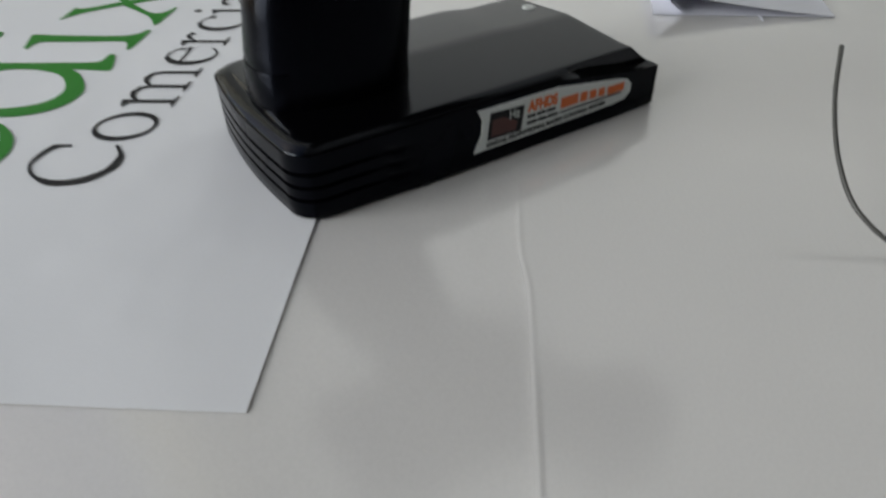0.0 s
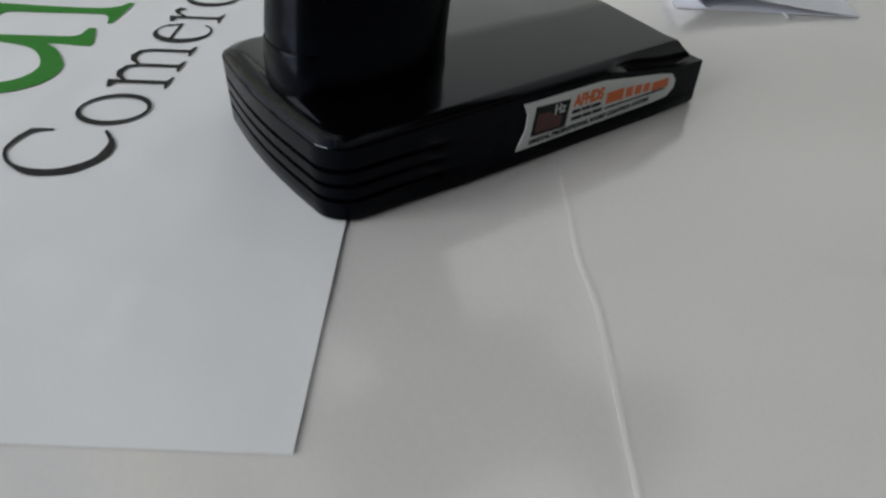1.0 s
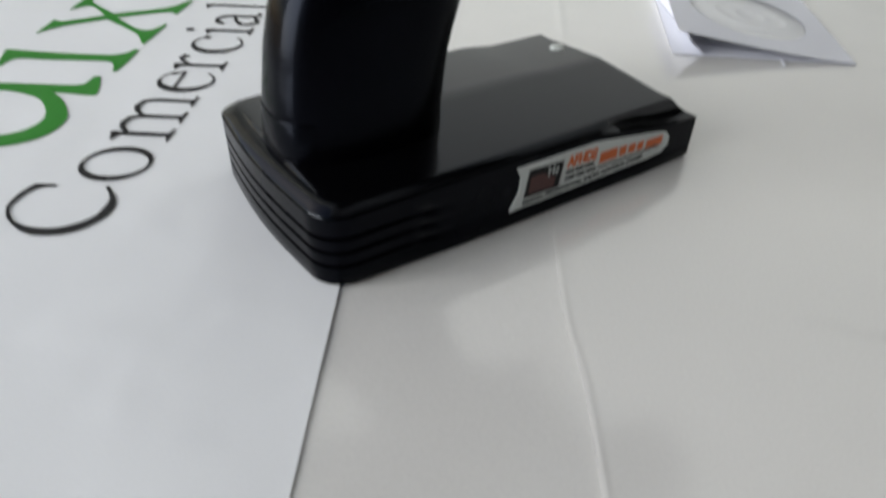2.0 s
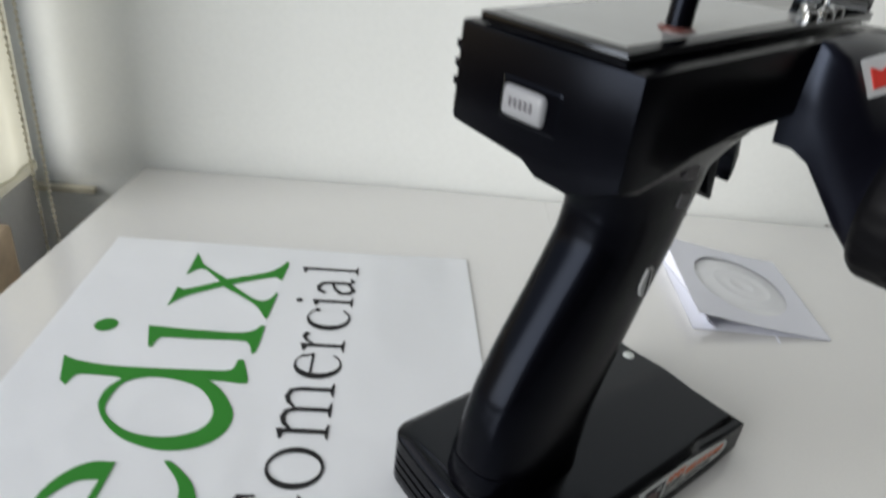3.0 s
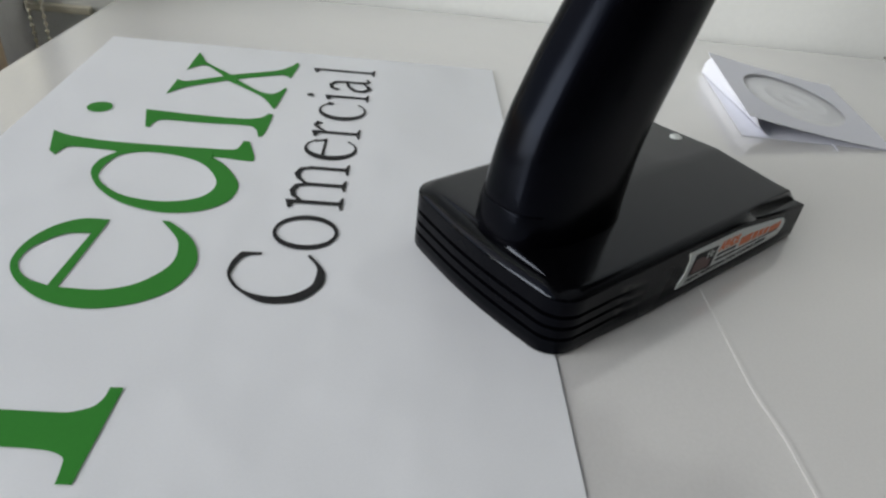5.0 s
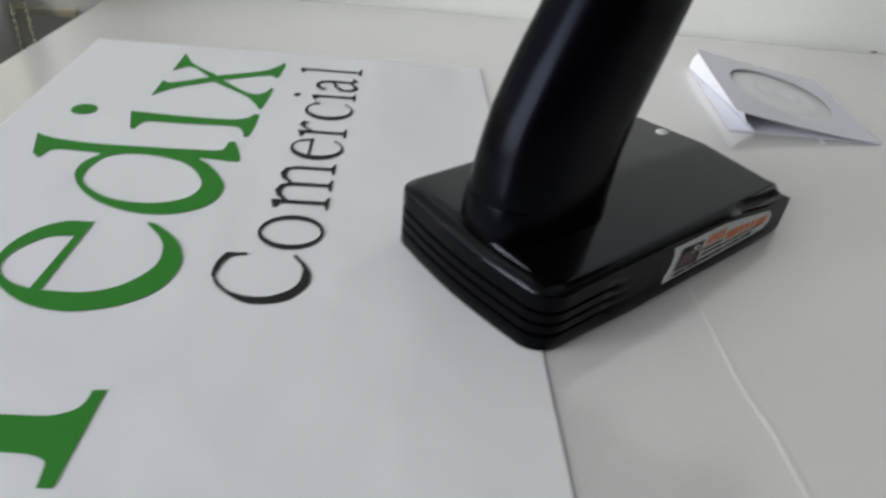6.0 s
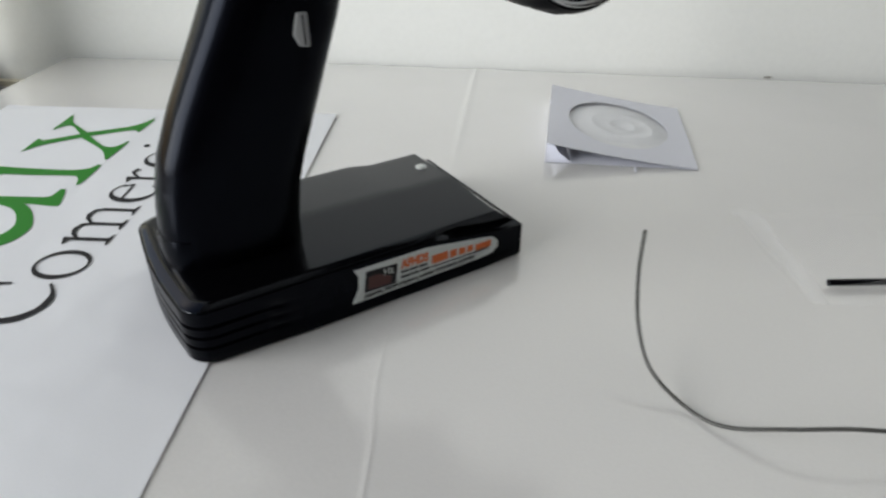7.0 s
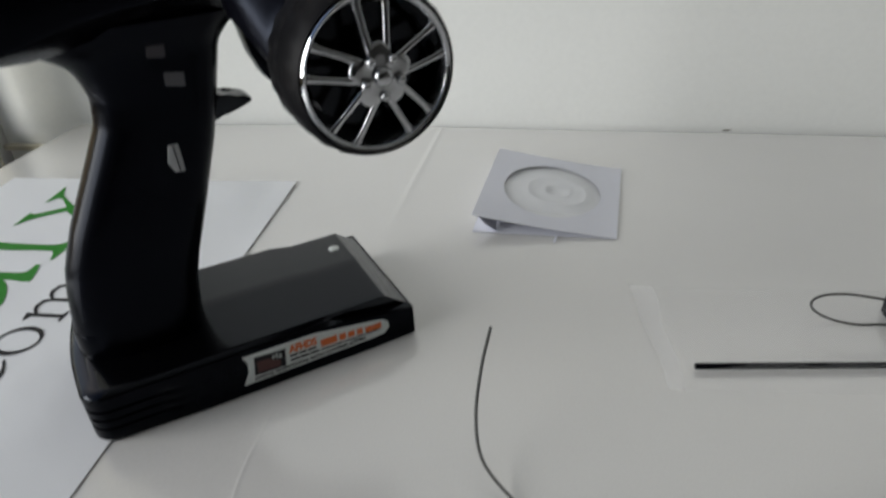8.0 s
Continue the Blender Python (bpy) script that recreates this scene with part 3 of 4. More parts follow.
    for r, t in zip(rows, rows[1:]):
        for k in range(20):
            if len({r[k], r[k + 1], t[k + 1], t[k]}) == 4:
                lid.faces.new((r[k], r[k + 1], t[k + 1], t[k]))
    part("base_lid", lid, BLACK, tx, smooth=28)
    sc = lathe([(0, 0.0026), (0.0006, 0.0026), (0.0010, 0.0019)], 16, axis="z")
    box(-0.0016, 0.0016, -0.0003, 0.0003, 0.0009, 0.0012, bm=sc)
    # white material stands in for the bright reflection on the metal
    s = part("screw", sc, STICKER, tx, "small screw head, its bright reflection painted white")
    s.matrix_basis = pose(0.1135, 0.0515, 0.0232)

    # --- sticker on the right-hand side wall
    lab = [(0.0530, 0.0042), (0.0560, 0.0100), (0.0563, 0.0150), (0.0546, 0.0184), (0.0850, 0.0181), (0.1120, 0.0140), (0.1163, 0.0130), (0.1185, 0.0108), (0.1186, 0.0080), (0.1160, 0.0056), (0.1100, 0.0050)]
    st = part("sticker", prism(lab, "y", -0.00035, 0.0002), STICKER, tx, "white printed sticker")
    side = Matrix(((1, 0, 0, 0), (0, 0, -1, 0), (0, 1, 0, 0), (0, 0, 0, 1)))

    def on(x, z, rot=0.0):
        return Matrix.Translation((x, -0.00042, z)) @ side @ pose(0, 0, 0, 0, 0, rot)

    part("dark_patch", prism([(0.0580, 0.0075), (0.0712, 0.0072), (0.0722, 0.0158), (0.0592, 0.0165)], "y", -0.00045, -0.0003), INK, st)
    part("red_patch", prism([(0.0595, 0.0085), (0.0690, 0.0082), (0.0695, 0.0112), (0.0640, 0.0140), (0.0600, 0.0140)], "y", -0.00052, -0.0004), DARKRED, st)
    lettering("caption", "Hz", 0.0046, on(0.0662, 0.0124) @ Matrix.Translation((0, 0, 0.0001)), STICKER, st, stretch=0.8)
    lettering("caption", "AFHDS", 0.0050, on(0.0738, 0.0129, -1.5), ORANGE, st, stretch=0.76, bold=0.00028)
    lettering("caption", "DIGITAL PROPOTIONAL RADIO CONTROL SYSTEM", 0.0019, on(0.0578, 0.0052, 1.2), INK, st, stretch=1.12, bold=0.00010)
    for x0, x1, z0, z1 in ((0.0735, 0.0768, 0.0106, 0.0117), (0.0773, 0.0808, 0.0106, 0.0117), (0.0813, 0.0850, 0.0105, 0.0116), (0.0735, 0.0775, 0.0084, 0.0095), (0.0780, 0.0815, 0.0084, 0.0095), (0.0820, 0.0860, 0.0084, 0.0095)):
        part("print_bar", box(x0, x1, -0.00045, -0.0003, z0, z1), INK, st)
    for x0, x1, z0, z1 in ((0.0872, 0.0945, 0.0101, 0.0138), (0.0955, 0.0985, 0.0101, 0.0134), (0.0995, 0.1025, 0.0100, 0.0130), (0.1035, 0.1062, 0.0098, 0.0127), (0.1075, 0.1150, 0.0093, 0.0122)):
        part("print_bar", box(x0, x1, -0.00045, -0.0003, z0, z1), ORANGE, st)
    part("print_bar", box(0.087, 0.1140, -0.00045, -0.0003, 0.0085, 0.0091), INK, st)

    # --- grip
    back = ((0.018, -0.0005), (0.025, -0.0015), (0.037, -0.0008), (0.05, 0.0012), (0.06, 0.0038), (0.075, 0.0103), (0.09, 0.0182), (0.1, 0.0235), (0.112, 0.0295), (0.122, 0.0312), (0.130, 0.0292), (0.1345, 0.0262), (0.138, 0.0205), (0.1415, 0.0135), (0.1475, 0.004))
    front = ((0.018, 0.0474), (0.03, 0.0477), (0.045, 0.0498), (0.055, 0.0528), (0.075, 0.0602), (0.1, 0.0690), (0.112, 0.0724), (0.122, 0.0748), (0.1355, 0.0782), (0.1415, 0.083), (0.1475, 0.092))
    half = ((0.018, 0.0170), (0.03, 0.0160), (0.05, 0.0150), (0.09, 0.0144), (0.12, 0.0150), (0.136, 0.0165), (0.1475, 0.022))
    rings = []
    for z in np.linspace(0.018, 0.1475, 48):
        a0, a1, h = interp(z, back), interp(z, front), interp(z, half)
        ring = []
        for k in range(48):
            c, s_ = math.cos(2 * math.pi * k / 48), math.sin(2 * math.pi * k / 48)
            e = 0.86 if c < 0 else 0.55
            ring.append(((a0 + a1) / 2 + (a1 - a0) / 2 * math.copysign(abs(c) ** e, c), 0.035 + h * math.copysign(abs(s_) ** 0.72, s_), z))
        rings.append(ring)
    grip = part("grip", loft(rings), SATIN, tx, smooth=50)
    # smooth tongue at the foot of the grip, with a thin gap above it
    rings = []
    for z, up in ((0.0216, 0.0), (0.0224, 0.7), (0.0240, 1.0), (0.0290, 0.9), (0.0338, 0.8), (0.0345, 0.6), (0.0347, -0.5)):
        a0, a1, h = interp(z, back), interp(z, front), interp(z, half)
        ring = []
        for t in np.linspace(-58, 66, 32):
            c, s_ = math.cos(radians(180 - t)), math.sin(radians(180 - t))
            edge = min(1.0, (58 + t) / 26, (66 - t) / 26)
            k = 0.0008 * up * edge * edge * (3 - 2 * edge) - 0.0002
            ring.append((((a0 + a1) / 2 + ((a1 - a0) / 2 + k) * math.copysign(abs(c) ** 0.86, c)), 0.035 + (h + k) * math.copysign(abs(s_) ** 0.72, s_), z))
        rings.append(ring)
    bm = loft(rings, closed=False)
    ext = bmesh.ops.extrude_face_region(bm, geom=bm.faces[:])
    for v in ext["geom"]:
        if isinstance(v, bmesh.types.BMVert):
            v.co.x += 0.0012
    part("grip_collar", bm, SATIN, tx, smooth=60)
    # light rocker set into the right-hand side, two small buttons above it
    rk = part("rocker", prism([(0.0510, 0.1042), (0.0545, 0.1040), (0.0546, 0.0933), (0.0512, 0.0938), (0.0494, 0.0975)], "y", 0.0196, 0.0226, 0.0004), SILVER, tx, "light grey rocker switch")
    part("rocker_gap", prism([(0.0524, 0.1036), (0.0528, 0.1036), (0.0531, 0.0942), (0.0527, 0.0942)], "y", 0.0193, 0.0198), BLACK, rk)
    part("button", prism([(0.0521, 0.1358), (0.0578, 0.1352), (0.0584, 0.1396), (0.0526, 0.1401)], "y", 0.0168, 0.0215, 0.0004), DULL, tx, "dark grey button")
    part("button", prism([(0.0556, 0.1252), (0.0620, 0.1240), (0.0625, 0.1290), (0.0561, 0.1300)], "y", 0.0188, 0.0215, 0.0004), GREYBTN_DARK, tx, "dark grey button")

    # --- head
    # Each section: top, then the underside from the right-hand wall to the left-hand one.
    def section(x, top, right, shoulder, low, step, left):
        return [(x, 0.004, top), (x, 0.004, right), (x, 0.0125, shoulder), (x, 0.0190, low), (x, 0.0295, low + 0.0003), (x, 0.0350, step), (x, 0.0630, left), (x, 0.0640, left + 0.0014), (x, 0.0640, top)]

    secs = [section(0.0, 0.1735, 0.1462, 0.1420, 0.1404, 0.1436, 0.1458), section(0.0090, 0.1740, 0.1450, 0.1414, 0.1398, 0.1432, 0.1454), section(0.0190, 0.1745, 0.1474, 0.1424, 0.1398, 0.1432, 0.1456), section(0.0300, 0.1750, 0.1506, 0.1450, 0.1408, 0.1438, 0.1470), section(0.0480, 0.1759, 0.1542, 0.1490, 0.1424, 0.1448, 0.1490), section(0.0780, 0.1774, 0.1568, 0.1510, 0.1440, 0.1460, 0.1510), section(0.0950, 0.1783, 0.1572, 0.1520, 0.1490, 0.1500, 0.1530), section(0.1250, 0.1790, 0.1578, 0.1540, 0.1510, 0.1520, 0.1550)]
    bm = loft(secs)
    bm.normal_update()
    sharp = [e for e in bm.edges if len(e.link_faces) == 2 and e.calc_face_angle(0) > 0.5]
    bmesh.ops.bevel(bm, geom=sharp, offset=0.0014, segments=2, affect="EDGES", profile=0.6)
    head = part("head", bm, SATIN, tx, smooth=40)
    rim = prism([(0.0005, 0.1738), (0.1230, 0.1800), (0.1230, 0.1829), (0.0005, 0.1768)], "y", 0.0100, 0.0575, 0.0007)
    part("head_cover", rim, BLACK, head, smooth=40)
    part("display_panel", prism([(0.0050, 0.1766), (0.0890, 0.1808), (0.0890, 0.1814), (0.0050, 0.1772)], "y", 0.0140, 0.0545), PANEL_SHEEN, head, "glossy display panel, the wall's sheen painted in grey")
    for z in (0.1565, 0.1615, 0.1665):
        part("rib", box(0.0005, 0.02, 0.0635, 0.0655, z - 0.0012, z + 0.0012, 0.0004), SATIN, head)
    part("button_recess", box(-0.0003, 0.004, 0.0245, 0.0455, 0.1520, 0.1640, 0.0012), SATIN, head)
    part("rear_button", box(-0.0018, 0.003, 0.0290, 0.0440, 0.1536, 0.1620, 0.0022, seg=3), GREYBTN, head, "grey push button", smooth=40)
    for i in range(5):
        part("print_bar", box(-0.00192, -0.0017, 0.0325 + i * 0.0018, 0.0333 + i * 0.0018, 0.1568, 0.1592), DULL, head)
    # chrome knobs on top, near the front
    for x, y, r, h in ((0.1180, 0.0165, 0.0046, 0.0125), (0.1130, 0.0265, 0.0040, 0.0090)):
        bm = bmesh.new()
        rings = []
        for w, rr in ((-h / 2, 0.8), (-h / 2 + 0.001, 1.0), (h / 2 - 0.001, 1.0), (h / 2, 0.8)):
            rings.append([(rr * r * (1 + (0.06 if k % 2 else -0.06)) * math.cos(2 * math.pi * k / 36), w, rr * r * (1 + (0.06 if k % 2 else -0.06)) * math.sin(2 * math.pi * k / 36)) for k in range(36)])
        k = part("dial", loft(rings, bm=bm), CHROME, head, "knurled chrome dial")
        k.matrix_basis = pose(x, y, 0.1858, 0, 0, 24)
    for x, y in ((0.0850, 0.0125), (0.0935, 0.0120), (0.1020, 0.0130), (0.0960, 0.0185)):
        k = part("small_button", lathe([(0, 0.0024), (0.0022, 0.0024), (0.0030, 0.0016)], 14, axis="z"), CHROME, head, "small chrome button", smooth=40)
        k.matrix_basis = pose(x, y, 0.1766 + 0.05 * x)
    # aerial: hinged foot and round rod
    pts = smooth_path([(0.0328, 0.0205, 0.1765), (0.0333, 0.0207, 0.1835), (0.0344, 0.0210, 0.1890), (0.0358, 0.0212, 0.1930), (0.0361, 0.0213, 0.2100), (0.0361, 0.0213, 0.2650)], 4)
    aerial = part("aerial", tube(pts, 0.0033, 14), SATIN, tx, "black bent rod aerial", smooth=50)
    part("aerial_foot", lathe([(0.1760, 0.0048), (0.1778, 0.0048), (0.1784, 0.0040)], 20, axis="z"), DARKRED, aerial).matrix_basis = pose(0.0327, 0.0205, 0.0010)

    # --- trigger and lever
    pts = [(0.0850, 0.1440), (0.0882, 0.1275), (0.0917, 0.1190), (0.0955, 0.1152), (0.0965, 0.1166), (0.0945, 0.1230), (0.0932, 0.1300), (0.0925, 0.1450)]
    part("trigger", prism(pts, "y", 0.029, 0.041, 0.0009), SATIN, tx, "black curved trigger", smooth=40)
    pts = [(0.1010, 0.1540), (0.1066, 0.1430), (0.1110, 0.1355), (0.1132, 0.1285), (0.1128, 0.1210), (0.1112, 0.1182), (0.1102, 0.1188), (0.1106, 0.1225), (0.1102, 0.1285), (0.1078, 0.1345), (0.1038, 0.1410), (0.0975, 0.1520)]
    part("trigger_guard", prism(pts, "y", 0.032, 0.040, 0.0007), SATIN, tx, smooth=40)
    pts = [(0.0660, 0.1060), (0.0705, 0.1165), (0.0748, 0.1150), (0.0775, 0.1138), (0.0830, 0.1135), (0.0856, 0.1118), (0.0850, 0.1102), (0.0800, 0.1098), (0.0755, 0.1085), (0.0715, 0.1060)]
    part("lever", prism(pts, "y", 0.030, 0.040, 0.0009), BLACK, tx, smooth=40)

    # --- housing that carries the wheel
    AX, AZ, R = 0.1086, 0.1352, 0.0248
    rings = []

    def quad(k):
        c, s_ = math.cos(k), math.sin(k)
        q = 1 / max(abs(c), abs(s_))
        q = 1 + (q - 1) * 0.75
        return 0.1030 + 0.0262 * q * c, 0.1620 + 0.0164 * q * s_

    for b, mix, rad in ((0.008, 0.0, 0.02), (0.002, 0.0, 0.02), (-0.0030, 0.12, 0.021), (-0.0080, 0.45, 0.0215), (-0.0130, 0.8, 0.0215), (-0.0170, 1.0, 0.0212), (-0.0205, 1.0, 0.0195), (-0.0255, 1.0, 0.0190)):
        ring = []
        for k in np.linspace(0, 2 * math.pi, 73)[:-1]:
            qa, qz = quad(k)
            ring.append((qa + (AX + rad * math.cos(k) - qa) * mix, b, qz + (AZ + rad * math.sin(k) - qz) * mix))
        rings.append(ring)
    house = part("wheel_housing", loft(rings), MATTE, tx, smooth=70)
    plate = box(-0.0055, 0.0055, -0.0010, 0.0008, -0.0055, 0.0055, 0.0005)
    badge = part("badge_plate", plate, SILVER, house, "silver badge with a red mark")
    badge.matrix_basis = pose(0.0930, -0.0080, 0.1700, -22, -18, -28)
    part("badge_mark", prism([(-0.0030, -0.0032), (0.0032, -0.0032), (0.0036, 0.0030), (0.0, 0.0012), (-0.0030, 0.0028)], "y", -0.0016, -0.0009), RED, house).matrix_basis = badge.matrix_basis
    # --- steering wheel: tyre, chrome rim with five pairs of spokes
    wheel = new("steering_wheel")
    wheel.parent = tx
    wheel.matrix_basis = pose(AX, -0.0450, AZ)
    wheel["label"] = "small steering wheel with a black tyre and chrome rim"
    # all radii below are for a wheel of 26.2 mm, scaled to R
    f = R / 0.0262
    prof = [(0.0258, 0.0215, 0), (0.0258, 0.0258, 0), (0.0246, 0.0270, 0), (0.0228, 0.0281, 1), (0.0148, 0.0282, 1), (0.0142, 0.0278, 0), (0.0134, 0.0282, 2), (0.0048, 0.0279, 2), (0.0012, 0.0266, 0), (-0.0003, 0.0256, 0), (0.0008, 0.0250, 0), (0.0030, 0.0247, 0), (0.0165, 0.0222, 0), (0.0220, 0.0212, 0)]
    rings = []
    for w, rr, lug in prof:
        rings.append([((rr - (0.0004 if lug and (k // 2 + lug) % 2 else 0)) * math.cos(2 * math.pi * k / 96), w, (rr - (0.0004 if lug and (k // 2 + lug) % 2 else 0)) * math.sin(2 * math.pi * k / 96)) for k in range(96)])
    wheel.scale = (f, 1, f)
    part("tyre", loft(rings, caps=False), RUBBER, wheel, smooth=35)
    rim = lathe([(0.0165, 0.0222), (0.0030, 0.0248), (0.0006, 0.0252), (-0.0006, 0.0249), (-0.0012, 0.0243), (-0.0010, 0.0237), (0.0, 0.0229), (0.0018, 0.0221), (0.0035, 0.0216), (0.0165, 0.0200)], 64)
    part("rim", rim, CHROME, wheel, smooth=40)
    part("hub_disc", lathe([(0.0110, 0.0195), (0.0150, 0.0195)], 40), BLACK, wheel)
    DISH = 0.0036

    def dished(bm):
        for v in bm.verts:
            v.co.y -= DISH * max(0.0, 1 - math.hypot(v.co.x, v.co.z) / 0.0218)
        return bm

    for k in range(5):
        a = radians(90 + 72 * k)
        for s in (-1, 1):
            r0, r1 = 0.0060, 0.0233
            rings = []
            for i in range(9):
                q = i / 8
                r, o, w = r0 + (r1 - r0) * q, 0.0024 + 0.0024 * q ** 0.8, 0.0014 - 0.0002 * math.sin(math.pi * q) + 0.0004 * max(0.0, q - 0.8) * 5
                cut = [(-w, 0.0030), (w, 0.0030), (w, 0.0011), (0.72 * w, 0.0005), (0.25 * w, 0.0002), (-0.25 * w, 0.0002), (-0.72 * w, 0.0005), (-w, 0.0011)]
                rings.append([(r * math.cos(a) - (s * o + t) * math.sin(a), y, r * math.sin(a) + (s * o + t) * math.cos(a)) for t, y in cut])
            part("spoke", dished(loft(rings)), CHROME, wheel, smooth=35)
        b = lathe([(0.0012, 0.0017), (-0.0006, 0.0017), (-0.0013, 0.0014), (-0.0019, 0.0008), (-0.0021, 0.0002)], 12)
        b.transform(Matrix.Translation((0.0062 * math.cos(a + 0.62), 0, 0.0062 * math.sin(a + 0.62))))
        part("bolt", dished(b), CHROME, wheel, smooth=50)
    rings = []
    for y, k in ((0.0040, 1.0), (0.0009, 1.0), (0.0002, 0.94), (0.0, 0.80), (0.0005, 0.55), (0.0007, 0.35)):
        rings.append([(0.0094 * k * (1 + 0.17 * math.cos(5 * (t - radians(90))) + 0.03 * math.cos(10 * t)) * math.cos(t), y, 0.0094 * k * (1 + 0.17 * math.cos(5 * (t - radians(90))) + 0.03 * math.cos(10 * t)) * math.sin(t)) for t in np.linspace(0, 2 * math.pi, 61)[:-1]])
    part("hub", dished(loft(rings)), CHROME, wheel, smooth=40)
    part("cap", dished(lathe([(0.0010, 0.0032), (-0.0006, 0.0031), (-0.0013, 0.0024), (-0.0016, 0.0012)], 20)), CHROME, wheel, smooth=40)
    part("axle", lathe([(0.013, 0.008), (0.022, 0.008)], 20), BLACK, wheel)


transmitter()


# ---------------------------------------------------------------- things on the table
def disc_sleeve():
    sl = thing("disc_sleeve", pose(0, 0, 0), "white paper disc sleeve with a round window, lying half open", "disc sleeve")
    P = Vector((0.0892, 0.3349)), Vector((0.1694, 0.3307)), Vector((0.1790, 0.4205)), Vector((0.0990, 0.4250))

    def at(u, v, z=0.0):
        lo, hi = P[0].lerp(P[1], u), P[3].lerp(P[2], u)
        p = lo.lerp(hi, v)
        return (p.x, p.y, z)

    def lift(u, v):
        return 0.0009 + 0.0115 * (1 - u) ** 1.3 * (0.92 + 0.12 * v) + 0.0008 * math.sin(3 * u) * math.sin(math.pi * v)

    def panel(hole, height, thick):
        bm = bmesh.new()
        N = 64
        rings = []
        for k in range(10):
            f = k / 9
            ring = []
            for i in range(N):
                a = 2 * math.pi * i / N
                c, s = math.cos(a), math.sin(a)
                q = 0.5 / max(abs(c), abs(s))
                r = hole + (q - hole) * f
                u, v = 0.5 + r * c, 0.5 + r * s
                ring.append(at(u, v, height(u, v)))
            rings.append(ring)
        up = loft(rings, caps=False, bm=bm)
        ext = bmesh.ops.extrude_face_region(up, geom=up.faces[:])
        for e in ext["geom"]:
            if isinstance(e, bmesh.types.BMVert):
                e.co.z -= thick
        return up

    part("front_panel", panel(0.36, lift, 0.00018), SLEEVE, sl, smooth=40)
    part("window_film", panel(0.002, lambda u, v: lift(u, v) - 0.0004 if (u - 0.5) ** 2 + (v - 0.5) ** 2 < 0.16 else lift(u, v) - 0.0009, 0.00005), FILM, sl, smooth=40)
    part("back_panel", panel(0.002, lambda u, v: 0.0005, 0.0002), SLEEVE, sl)
    # added panel under the front; blocks daylight so the sleeve is dark inside
    shade_panel = bmesh.new()
    rows = []
    for j in range(17):
        v = j / 16
        top = Vector(at(0.05, v, lift(0.05, v) - 0.0003))
        foot = Vector((0.1030 - 0.0045 * v, 0.3352 + 0.0890 * v, 0.0009))
        mid = top.lerp(foot, 0.5) + Vector((-0.0015, 0, 0.0))
        rows.append([shade_panel.verts.new(p) for p in (top, top.lerp(mid, 0.6), mid, mid.lerp(foot, 0.6), foot)])
    for a, b in zip(rows, rows[1:]):
        for k in range(4):
            shade_panel.faces.new((a[k], a[k + 1], b[k + 1], b[k]))
    ext = bmesh.ops.extrude_face_region(shade_panel, geom=shade_panel.faces[:])
    for e in ext["geom"]:
        if isinstance(e, bmesh.types.BMVert):
            e.co.x += 0.0002
    part("shade_panel", shade_panel, SLEEVE, sl, "added panel that keeps the inside of the sleeve dark", smooth=50)
    c = at(0.53, 0.52)
    m = pose(c[0], c[1], 0.0036, 0, 7.6, 0)
    disc = part("disc", lathe([(0.0, 0.004), (0.0, 0.037), (0.0010, 0.037), (0.0010, 0.0192), (0.0012, 0.0186), (0.0012, 0.0172), (0.0010, 0.0164), (0.0009, 0.0090), (0.0011, 0.0082), (0.0011, 0.0070), (0.0006, 0.0060), (0.0006, 0.0045), (0.0004, 0.0040)], 64, axis="z"), DISC, sl, smooth=40)
    disc.matrix_basis = m
    tick = [at(0.585, 0.0), at(0.60, 0.0), at(0.594, -0.085), at(0.580, -0.085)]
    part("torn_tab", prism([(p[0], p[1]) for p in tick], "z", 0.0008, 0.0012), SLEEVE, sl)


disc_sleeve()


def receiver():
    rc = thing("radio_receiver", pose(0.2004, 0.1496, 0.0004, 0, 0, -8.2), "small black radio receiver with a faded red and white sticker", "receiver")
    part("case", box(0.0, 0.0376, -0.0223, 0.0, 0.0, 0.0125, 0.0012), SATIN, rc, smooth=40)
    st = part("sticker", box(0.0030, 0.0265, -0.0195, -0.0008, 0.0124, 0.01262), FADED, rc, "faded pale sticker with red print")
    for x0, x1, y0, y1, mat in ((0.0045, 0.0115, -0.0055, -0.0012, RED), (0.0045, 0.0180, -0.0105, -0.0050, FADED_ORANGE), (0.0060, 0.0210, -0.0125, -0.0110, INK), (0.0175, 0.0250, -0.0030, -0.0022, INK), (0.0175, 0.0250, -0.0048, -0.0040, INK), (0.0175, 0.0250, -0.0072, -0.0060, INK), (0.0045, 0.0255, -0.0190, -0.0145, INK)):
        part("print_bar", box(x0, x1, y0, y1, 0.01255, 0.01272), mat, st)
    part("pin_block", box(0.0295, 0.0372, -0.0205, -0.0020, 0.0115, 0.0132, 0.0004), BLACK, rc)
    path = smooth_path([(0.1109, 0.2022, 0.0378), (0.1082, 0.1909, 0.0275), (0.1073, 0.1771, 0.0169), (0.1105, 0.1652, 0.0081), (0.1208, 0.1559, 0.0016), (0.1297, 0.1480, 0.0025), (0.1450, 0.1428, 0.0080), (0.1627, 0.1411, 0.0111), (0.1844, 0.1416, 0.0096), (0.2041, 0.1425, 0.0068)], 10)
    inv = rc.matrix_world.inverted()
    part("wire", tube([inv @ p for p in path], 0.00065, 8), WIRE, rc, "thin grey aerial wire", smooth=60)


receiver()


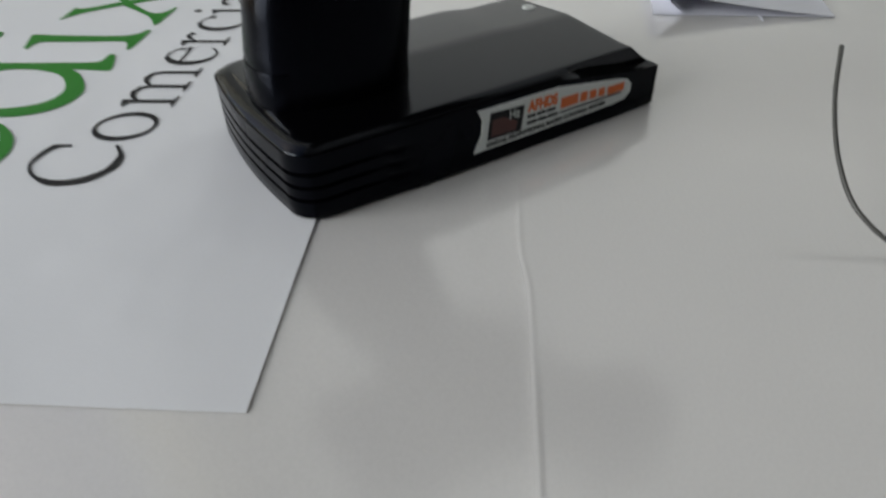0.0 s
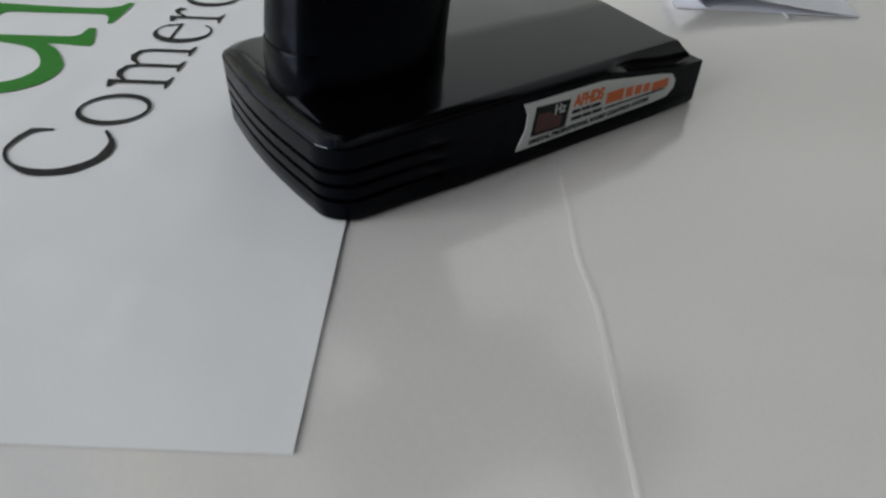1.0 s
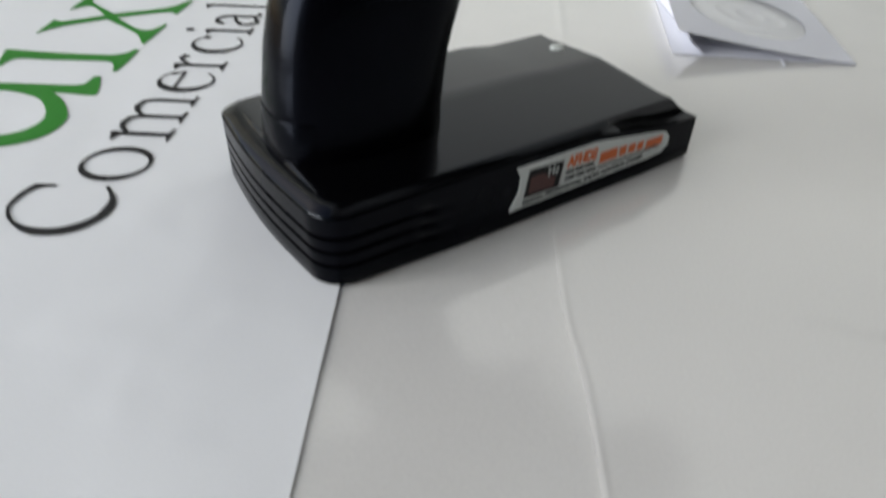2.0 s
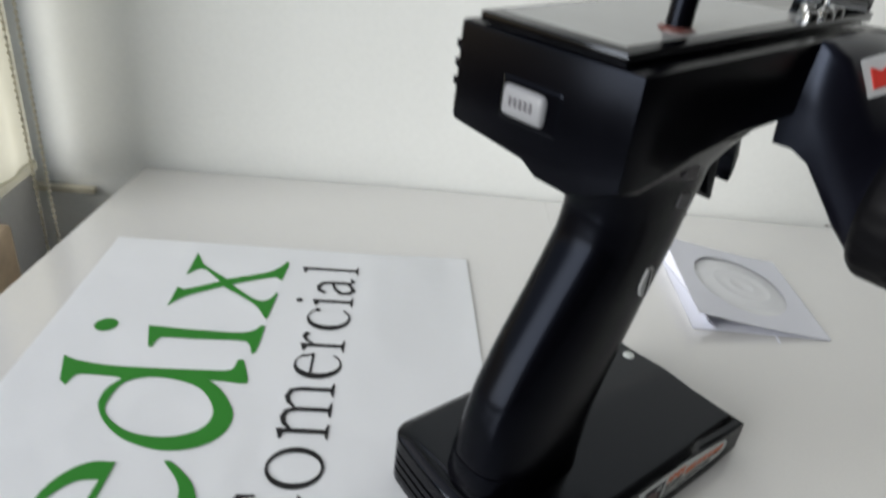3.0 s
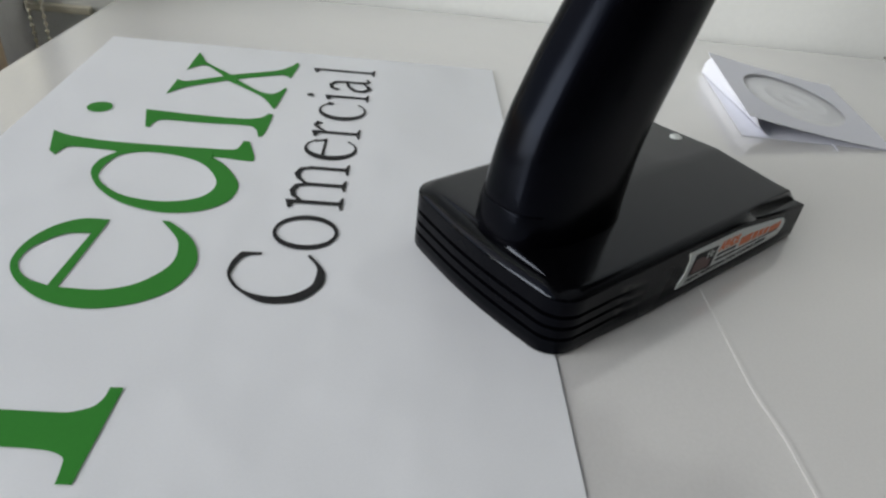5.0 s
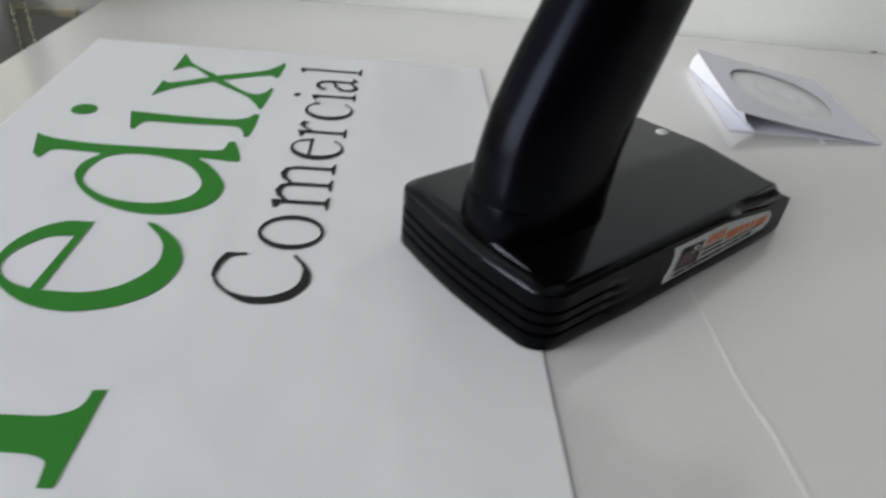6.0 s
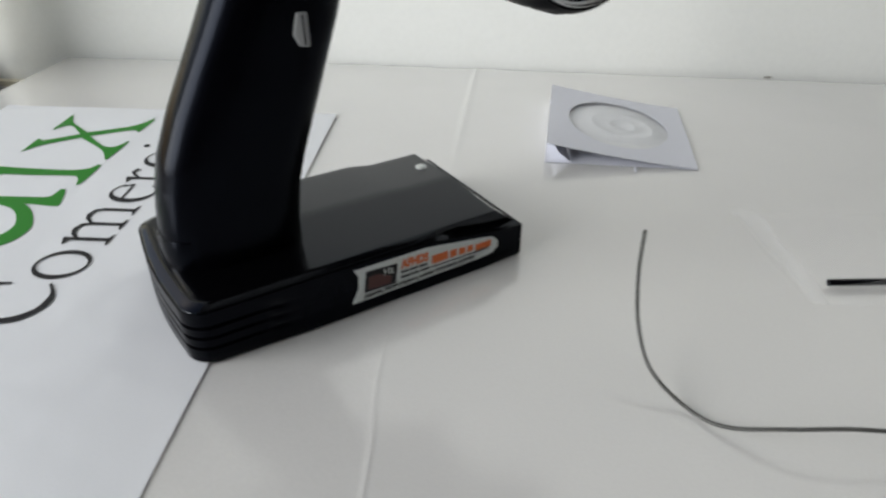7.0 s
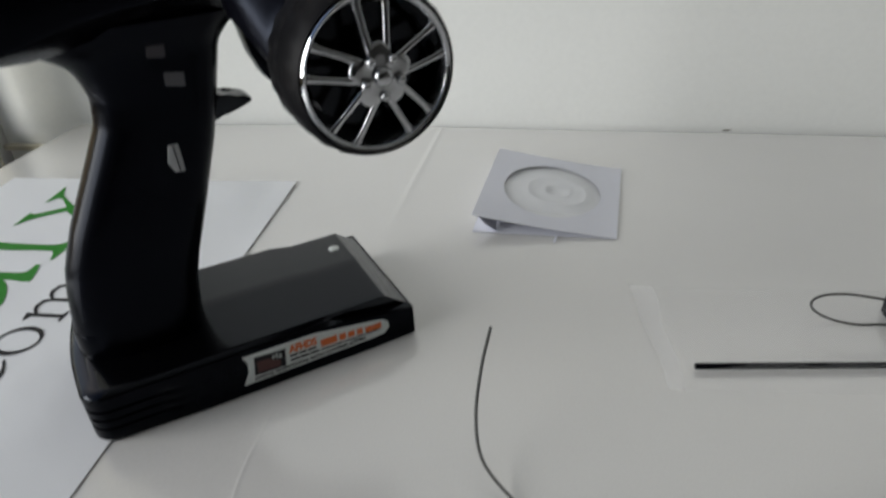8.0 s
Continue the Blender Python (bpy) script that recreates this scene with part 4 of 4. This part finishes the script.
def aerial_pipe():
    ob = part("aerial_pipe", tube([(0.1927, 0.2269, 0.0024), (0.24, 0.2312, 0.0024), (0.30, 0.2366, 0.0024), (0.40, 0.2457, 0.0024)], 0.0014, 12), SATIN, smooth=50)
    tagged(ob, "thin straight black plastic aerial pipe on the paper", "tube")
    bm = bmesh.new()
    n = 22
    rows = []
    for i in range(n + 1):
        row = []
        for j in range(n + 1):
            u, v = i / n, j / n
            x, y = 0.1805 + 0.230 * u - 0.0096 * v * (1 - u), 0.2130 + 0.070 * v + 0.012 * u
            z = 0.0042 * math.sin(math.pi * min(1, max(0, v))) * min(1, u * 6) + 0.0008 * (0.5 + noise.noise(Vector((x * 60, y * 60, 1.0)))) + 0.0010
            row.append(bm.verts.new((x, y, z)))
        rows.append(row)
    for a, b in zip(rows, rows[1:]):
        for j in range(n):
            bm.faces.new((a[j], b[j], b[j + 1], a[j + 1]))
    bag = thing("plastic_bag", pose(0, 0, 0), "clear crumpled plastic bag lying over the pipe", "bag")
    part("film", bm, FILM, bag, smooth=60).visible_shadow = False
    seal = bmesh.new()
    rows = []
    for j in range(25):
        v = j / 24
        x, y = 0.1800 - 0.0096 * v + 0.0012 * math.sin(9 * v), 0.2125 + 0.071 * v
        z = 0.0034 + 0.0020 * math.sin(math.pi * v) ** 2
        rows.append([seal.verts.new((x + 0.0022 * k + 0.0014 * k * v, y - 0.0006 * k, z + 0.0004 * math.sin(1.4 * k + 4 * v))) for k in range(4)])
    for a, b in zip(rows, rows[1:]):
        for k in range(3):
            seal.faces.new((a[k], a[k + 1], b[k + 1], b[k]))
    part("sealed_edge", seal, MILKY, bag, "milky sealed edge", smooth=60).visible_shadow = False


aerial_pipe()


def tie_loop():
    tie = thing("cable_tie", pose(0.2825, 0.2625, 0.0004), "thin dark cable tied into a loop with a black strap", "cable")
    bend = [(-0.0185 + 0.0170 * math.cos(radians(a)), 0.0001 + 0.0112 * math.sin(radians(a)), 0.0085) for a in np.linspace(70, 290, 20)]
    pts = [(0.030, 0.0070, 0.0030), (0.0, 0.0090, 0.0075)] + bend + [(0.0, -0.0098, 0.0075), (0.030, -0.0085, 0.0030)]
    part("cable", tube(smooth_path(pts, 4), 0.0006, 8), WIRE, tie, smooth=60)
    part("strap", box(-0.0014, 0.0014, -0.0125, 0.0115, 0.0, 0.0092, 0.0008), BLACK, tie)


tie_loop()


# ---------------------------------------------------------------- window corner
def window_corner():
    bl = thing("roller_blind", pose(-0.331, 0.0, 0.0045), "beige fabric roller blind at the end of the window", "blind")
    bm = bmesh.new()
    rows = []
    for i in range(41):
        y = 0.412 + 0.070 * i / 40
        rows.append([bm.verts.new((0.0016 * math.sin(i * 0.3 + 1.0), y, z)) for z in (0.0, 0.3, 0.8, 1.5)])
    for a, b in zip(rows, rows[1:]):
        for j in range(3):
            bm.faces.new((a[j], b[j], b[j + 1], a[j + 1]))
    ext = bmesh.ops.extrude_face_region(bm, geom=bm.faces[:])
    for v in ext["geom"]:
        if isinstance(v, bmesh.types.BMVert):
            v.co.x -= 0.0008
    part("fabric", bm, BLIND, bl, smooth=60)
    part("bottom_rail", box(-0.0022, 0.0022, 0.412, 0.482, -0.0045, 0.002, 0.001), BLIND, bl)

    ch = thing("bead_chain", pose(-0.3135, 0.454, -0.11), "looped pale bead chain hanging beside the window", "chain")
    beads = bmesh.new()
    r = 0.0042
    line = [(-r, 0, z) for z in np.arange(1.6, 0.01, -0.0046)]
    line += [(-r * math.cos(a), 0, -r * math.sin(a)) for a in np.linspace(0.2, math.pi - 0.2, 5)]
    line += [(r, 0, z) for z in np.arange(0.01, 1.6, 0.0046)]
    sph = bmesh.new()
    bmesh.ops.create_icosphere(sph, subdivisions=1, radius=0.0015)
    vs, fs = [v.co.copy() for v in sph.verts], [[v.index for v in f.verts] for f in sph.faces]
    sph.free()
    for p in line:
        made = [beads.verts.new(v + Vector(p)) for v in vs]
        for f in fs:
            beads.faces.new([made[i] for i in f])
    part("bead_string", beads, BEAD, ch, smooth=80)["kind"] = "stuff"
    part("cord", tube([p for p in line], 0.0005, 5), BEAD, ch)

    tagged(part("window_sill", box(-0.4, -0.3385, -0.63, 0.478, -0.006, -0.001, 0.001), WALL), kind="structure")
    tagged(part("trim", box(-0.343, -0.300, 0.4965, 0.5022, -0.024, -0.019, 0.001), BEAD), kind="structure")
    post = part("wooden_post", box(-0.3375, -0.318, 0.386, 0.420, FLOOR_Z, -0.010, 0.004), WOOD)
    tagged(post, "tan wooden furniture post standing below the window", "furniture")


window_corner()
